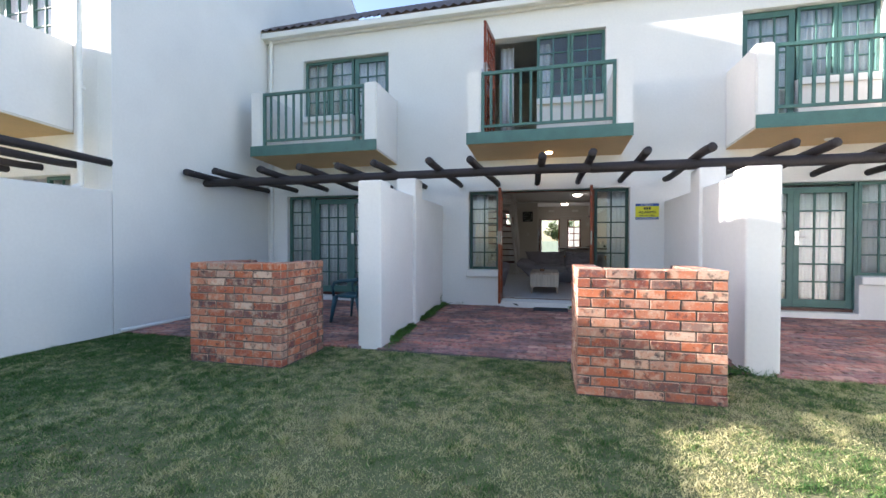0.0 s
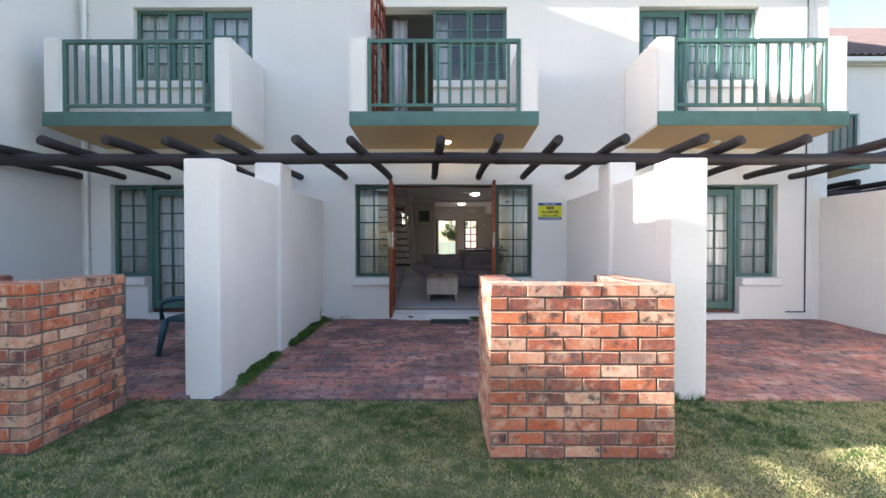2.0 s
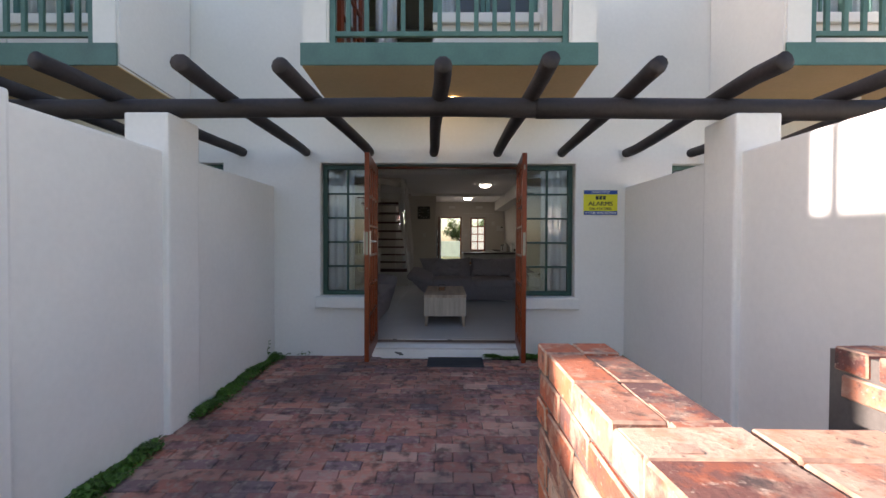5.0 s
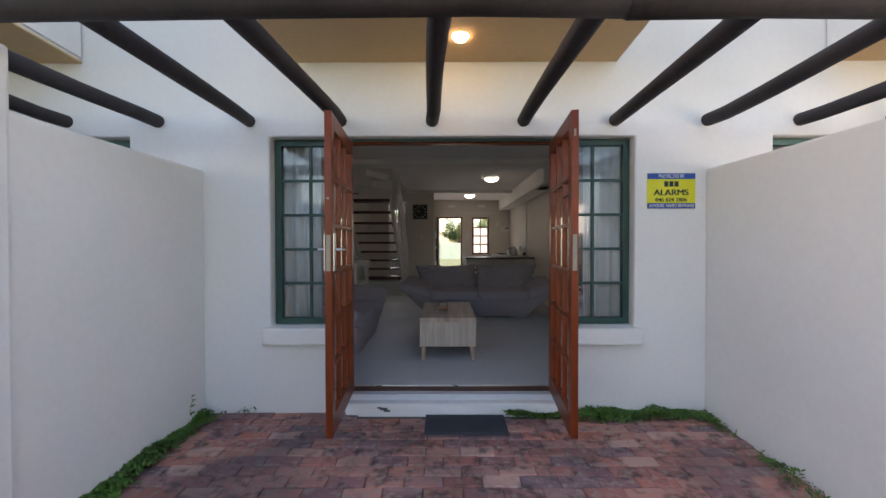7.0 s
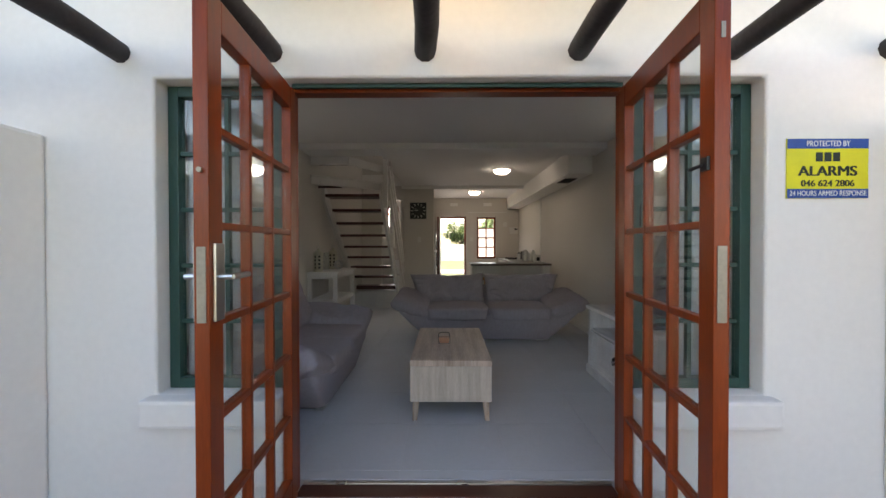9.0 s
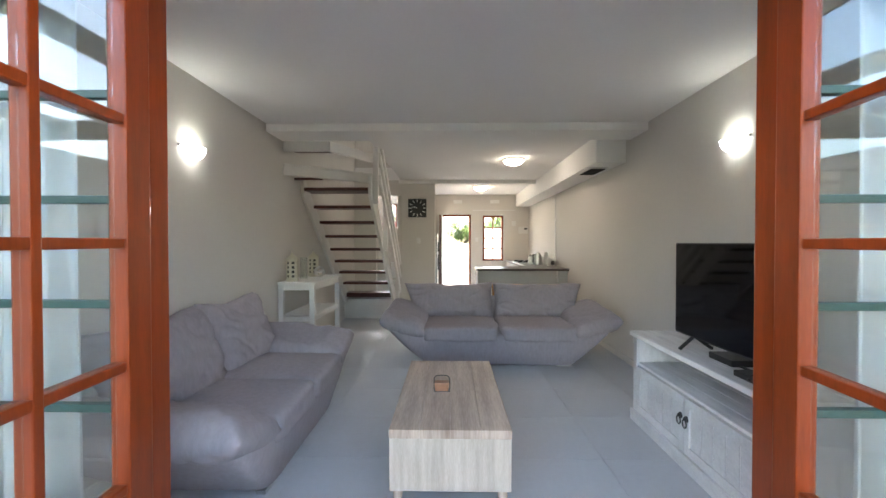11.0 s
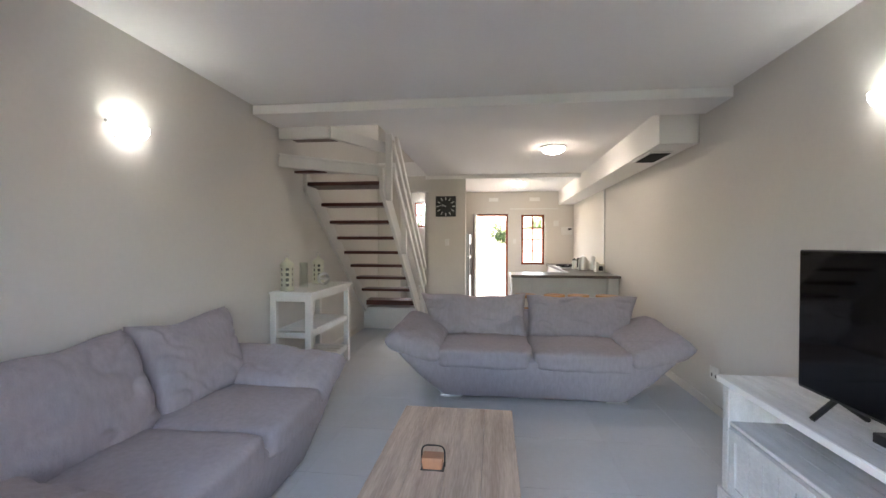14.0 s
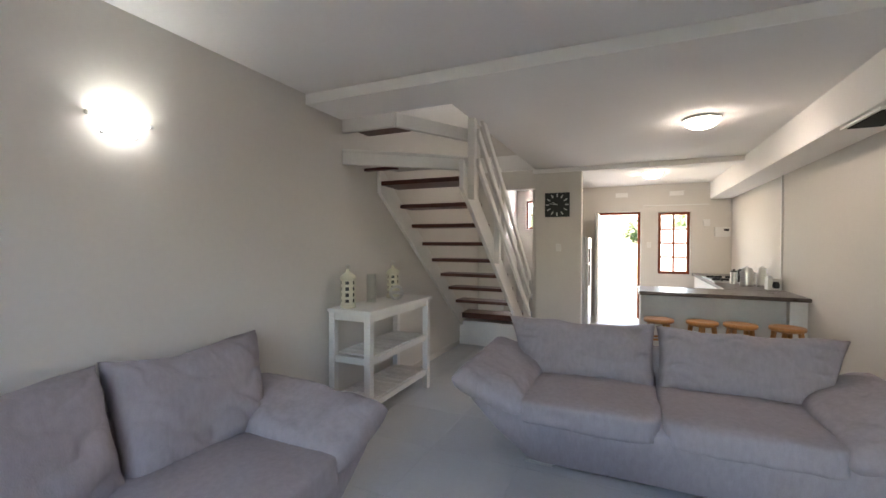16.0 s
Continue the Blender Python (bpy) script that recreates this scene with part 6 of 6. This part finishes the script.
def face_brick_mat():
    """Mottled fired clay: each brick its own shade, clouded with cream and orange, with burnt spots and pits."""
    m = bpy.data.materials.new("red_face_brick")
    m.use_nodes = True
    n, l = m.node_tree.nodes, m.node_tree.links
    b = n["Principled BSDF"]
    ob = n.new("ShaderNodeObjectInfo")
    cr = n.new("ShaderNodeValToRGB")
    e = cr.color_ramp.elements
    e[0].position, e[0].color = 0.0, (*FACE_STOPS[0], 1)
    e[1].position, e[1].color = 1.0, (*FACE_STOPS[-1], 1)
    for k, c in enumerate(FACE_STOPS[1:-1]):
        e.new((k + 1) / (len(FACE_STOPS) - 1)).color = (*c, 1)
    l.new(ob.outputs["Random"], cr.inputs[0])
    at = n.new("ShaderNodeNewGeometry").outputs["Position"]
    col = cr.outputs[0]
    heights = []
    for scale, lo, hi, amount, paint in ((10, 0.50, 0.66, 0.6, (0.58, 0.42, 0.30, 1)), (17, 0.50, 0.60, 0.4, (0.52, 0.12, 0.035, 1)), (13, 0.56, 0.68, 0.92, (0.055, 0.038, 0.036, 1)), (70, 0.60, 0.70, 0.75, (0.09, 0.045, 0.035, 1)), (55, 0.60, 0.72, 0.6, (0.66, 0.52, 0.40, 1))):
        shift = n.new("ShaderNodeVectorMath")
        shift.inputs[1].default_value = (scale * 0.37, scale * 0.11, scale * 0.23)
        l.new(at, shift.inputs[0])
        t = n.new("ShaderNodeTexNoise")
        t.inputs["Scale"].default_value, t.inputs["Detail"].default_value, t.inputs["Roughness"].default_value = scale, 6, 0.6
        l.new(shift.outputs[0], t.inputs[0])
        r = n.new("ShaderNodeMapRange")
        r.inputs[1].default_value, r.inputs[2].default_value, r.inputs[4].default_value = lo, hi, amount
        l.new(t.outputs[0], r.inputs[0])
        mix = n.new("ShaderNodeMix")
        mix.data_type = "RGBA"
        mix.inputs[7].default_value = paint
        l.new(r.outputs[0], mix.inputs[0]), l.new(col, mix.inputs[6])
        col = mix.outputs[2]
        heights.append(t.outputs[0])
    l.new(col, b.inputs["Base Color"])
    b.inputs["Roughness"].default_value = 0.88
    ad = n.new("ShaderNodeMath")
    l.new(heights[1], ad.inputs[0]), l.new(heights[3], ad.inputs[1])
    bp = n.new("ShaderNodeBump")
    bp.inputs["Strength"].default_value, bp.inputs["Distance"].default_value = 0.45, 0.005
    l.new(ad.outputs[0], bp.inputs["Height"]), l.new(bp.outputs[0], b.inputs["Normal"])
    return m


FACE_STOPS = [(0.42, 0.115, 0.05), (0.60, 0.39, 0.27), (0.28, 0.07, 0.04), (0.10, 0.055, 0.055), (0.52, 0.16, 0.07), (0.34, 0.09, 0.045), (0.15, 0.07, 0.06), (0.62, 0.43, 0.31), (0.22, 0.10, 0.08), (0.46, 0.11, 0.04), (0.11, 0.06, 0.055), (0.50, 0.21, 0.12), (0.36, 0.10, 0.05)]
PAVE_STOPS = [tuple(2.25 * q for q in c) for c in [(0.17, 0.07, 0.055), (0.24, 0.105, 0.075), (0.12, 0.06, 0.06), (0.20, 0.075, 0.05), (0.26, 0.16, 0.125), (0.23, 0.08, 0.055), (0.10, 0.065, 0.07), (0.21, 0.105, 0.085)]]
FACE_BRICK = face_brick_mat()
ARRIS = mat("worn_brick_edge", (0.50, 0.32, 0.22), 0.9, 0.3, 14, 60, 0.5, 0.003, tint=(0.14, 0.06, 0.045))
PAVE_BRICK = brick_mat("paving_brick", PAVE_STOPS, False, 0.75, 0.8, 0.6)
PAVE_JOINED = brick_mat("paving_brick_far", PAVE_STOPS, True, 0.75, 0.8, 0.6)


def brick_mesh(lx, ly, lz, seed, material, edge=None):
    """One slightly irregular brick with worn arrises."""
    rnd = random.Random(seed)
    bm = bmesh.new()
    box(bm, -lx / 2, lx / 2, -ly / 2, ly / 2, -lz / 2, lz / 2)
    for v in bm.verts:
        v.co += Vector([rnd.uniform(-0.003, 0.003) for _ in range(3)])
    bmesh.ops.bevel(bm, geom=bm.edges[:], offset=0.005, segments=1, affect="EDGES")
    bmesh.ops.recalc_face_normals(bm, faces=bm.faces)
    me = bpy.data.meshes.new("brick")
    if edge:
        for f in bm.faces:
            f.material_index = int(max(abs(c) for c in f.normal) < 0.93)
    bm.to_mesh(me)
    bm.free()
    me.materials.append(material)
    if edge:
        me.materials.append(edge)
    return me


STRETCH = {k: [brick_mesh(0.2215 if k == "full" else 0.106, 0.106, 0.0745, 3 + i, FACE_BRICK, ARRIS) for i in range(4)] for k in ("full", "half")}


def barbecue(x0, y0, label):
    w, dep, n, cs = 1.15, 0.85, 13, 0.0835
    t = thing("brick_barbecue", label, "barbecue", (x0 + w / 2, y0 + dep / 2, -0.03), "brick barbecues")
    th = 0.215
    for core in ((x0 + 0.008, x0 + w - 0.008, y0 + 0.008, y0 + th - 0.008), (x0 + 0.008, x0 + th - 0.008, y0 + th - 0.007, y0 + dep - 0.008), (x0 + w - th + 0.008, x0 + w - 0.008, y0 + th - 0.007, y0 + dep - 0.008)):
        boxes("mortar_core", MORTAR, t, (*core, -0.05, n * cs - 0.045))
    boxes("hearth_slab", PATH_MAT, t, (x0 + th - 0.004, x0 + w - th + 0.004, y0 + th - 0.004, y0 + dep - 0.02, 0.5, 0.58), bevel=0.004)
    rnd = random.Random(int(100 + 10 * x0))
    def lay(kind, x, y, z, turn):
        ob = new("brick", rnd.choice(STRETCH[kind]))
        ob.parent = t
        ob.matrix_parent_inverse = t.matrix_basis.inverted()
        ob.matrix_basis = pose(x + rnd.uniform(-0.002, 0.002), y + rnd.uniform(-0.003, 0.003), z + rnd.uniform(-0.0015, 0.0015), 0, 0, turn + rnd.uniform(-0.7, 0.7) + rnd.choice((0, 180)))
    for c in range(n):
        z = -0.025 + (c + 0.5) * cs
        top = c >= n - 2
        # front and the inner row behind it
        spans = [(0.0, 0.23, "full")] if c % 2 == 0 else [(0.0, 0.114, "half")]
        u = spans[0][1]
        while u < w - 0.05:
            l = min(0.23, w - u)
            spans.append((u, u + l, "full" if l > 0.17 else "half"))
            u += 0.23
        for a, b, kind in spans:
            lay(kind, x0 + (a + b) / 2, y0 + 0.053, z, 0)
            if top:
                lay(kind, x0 + (a + b) / 2, y0 + 0.162, z, 0)
        # two side walls
        for xs, inner in ((x0 + 0.053, x0 + 0.162), (x0 + w - 0.053, x0 + w - 0.162)):
            y = y0 + 0.112
            v = y + (0.114 if c % 2 == 0 else 0.0)
            if c % 2 == 0:
                lay("half", xs, y + 0.055, z, 90)
                if top:
                    lay("half", inner, y + 0.16, z, 90)
            while v < y0 + dep - 0.05:
                l = min(0.23, y0 + dep - v)
                lay("full" if l > 0.17 else "half", xs, v + l / 2, z, 90)
                if top and v > y0 + 0.2:
                    lay("full" if l > 0.17 else "half", inner, v + l / 2, z, 90)
                v += 0.23
    return t


barbecue(0.47, 3.77, "red face-brick barbecue standing on the lawn edge")
barbecue(-3.59, 3.80, "red face-brick barbecue of the neighbouring patio")

# paving: stretcher courses; the nearest as bricks of their own, the rest joined
PAVERS = [brick_mesh(0.218, 0.102, 0.05, 20 + i, PAVE_BRICK) for i in range(5)]
patio = bpy.data.objects["patio_2"]
rnd = random.Random(8)
far_v, far_f = [], []
count = 0
src = [(np.array([v.co[:] for v in m.vertices]), [tuple(p.vertices) for p in m.polygons]) for m in PAVERS]
for x0, x1 in ((-1.78, 2.17), (-5.73, -2.0), (2.39, 6.26)):
    row = 0
    y = FY - 0.055
    while y > 4.72:
        x = x0 + (0.0 if row % 2 else -0.11)
        while x < x1:
            a, b = max(x, x0), min(x + 0.222, x1)
            if b - a > 0.06 and not (y > 7.9 and -0.65 < (a + b) / 2 < 0.98 and x0 == -1.78):
                k = rnd.randrange(5)
                m = SLOPE @ pose((a + b) / 2, y, -0.026 + rnd.uniform(-0.004, 0.003), rnd.uniform(-1, 1), rnd.uniform(-0.8, 0.8), rnd.uniform(-1.2, 1.2)) @ Matrix.Diagonal(((b - a - 0.004) / 0.218, 1, 1, 1))
                if x0 == -1.78 and y > 6.1 and count < 300:
                    ob = new("paving_brick", PAVERS[k])
                    ob.parent = patio
                    ob.matrix_basis = m
                    count += 1
                else:
                    v, f = src[k]
                    o = len(far_v)
                    mm = np.array(m)
                    far_v += (v @ mm[:3, :3].T + mm[:3, 3]).tolist()
                    far_f += [tuple(i + o for i in q) for q in f]
            x += 0.222
        y -= 0.109
        row += 1
me = bpy.data.meshes.new("paving_bricks")
me.from_pydata(far_v, [], far_f)
me.materials.append(PAVE_JOINED)
tagged(new("paving_bricks", me), "worn purple-red clay paving bricks", "paving", kind="stuff")

# floor tiles of the room, large and closely jointed
tile = bpy.data.meshes.new("floor_tile")
bm = bmesh.new()
box(bm, -0.5, 0.5, -0.5, 0.5, -0.5, 0.5)
bm.to_mesh(tile)
bm.free()
tile.materials.append(FLOOR)
floor = bpy.data.objects["floor"]
xs = [XL] + [-0.14 + 0.61 * k for k in range(-2, 4)] + [XR]
ys = [FY + 0.25] + [8.34 + 0.61 * k for k in range(11)] + [15.03]
for a, b in zip(xs, xs[1:]):
    for c, d in zip(ys, ys[1:]):
        ob = new("tile", tile)
        ob.parent = floor
        ob.matrix_basis = pose((a + b) / 2, (c + d) / 2, F + 0.001) @ Matrix.Diagonal((b - a - 0.003, d - c - 0.003, 0.003, 1))
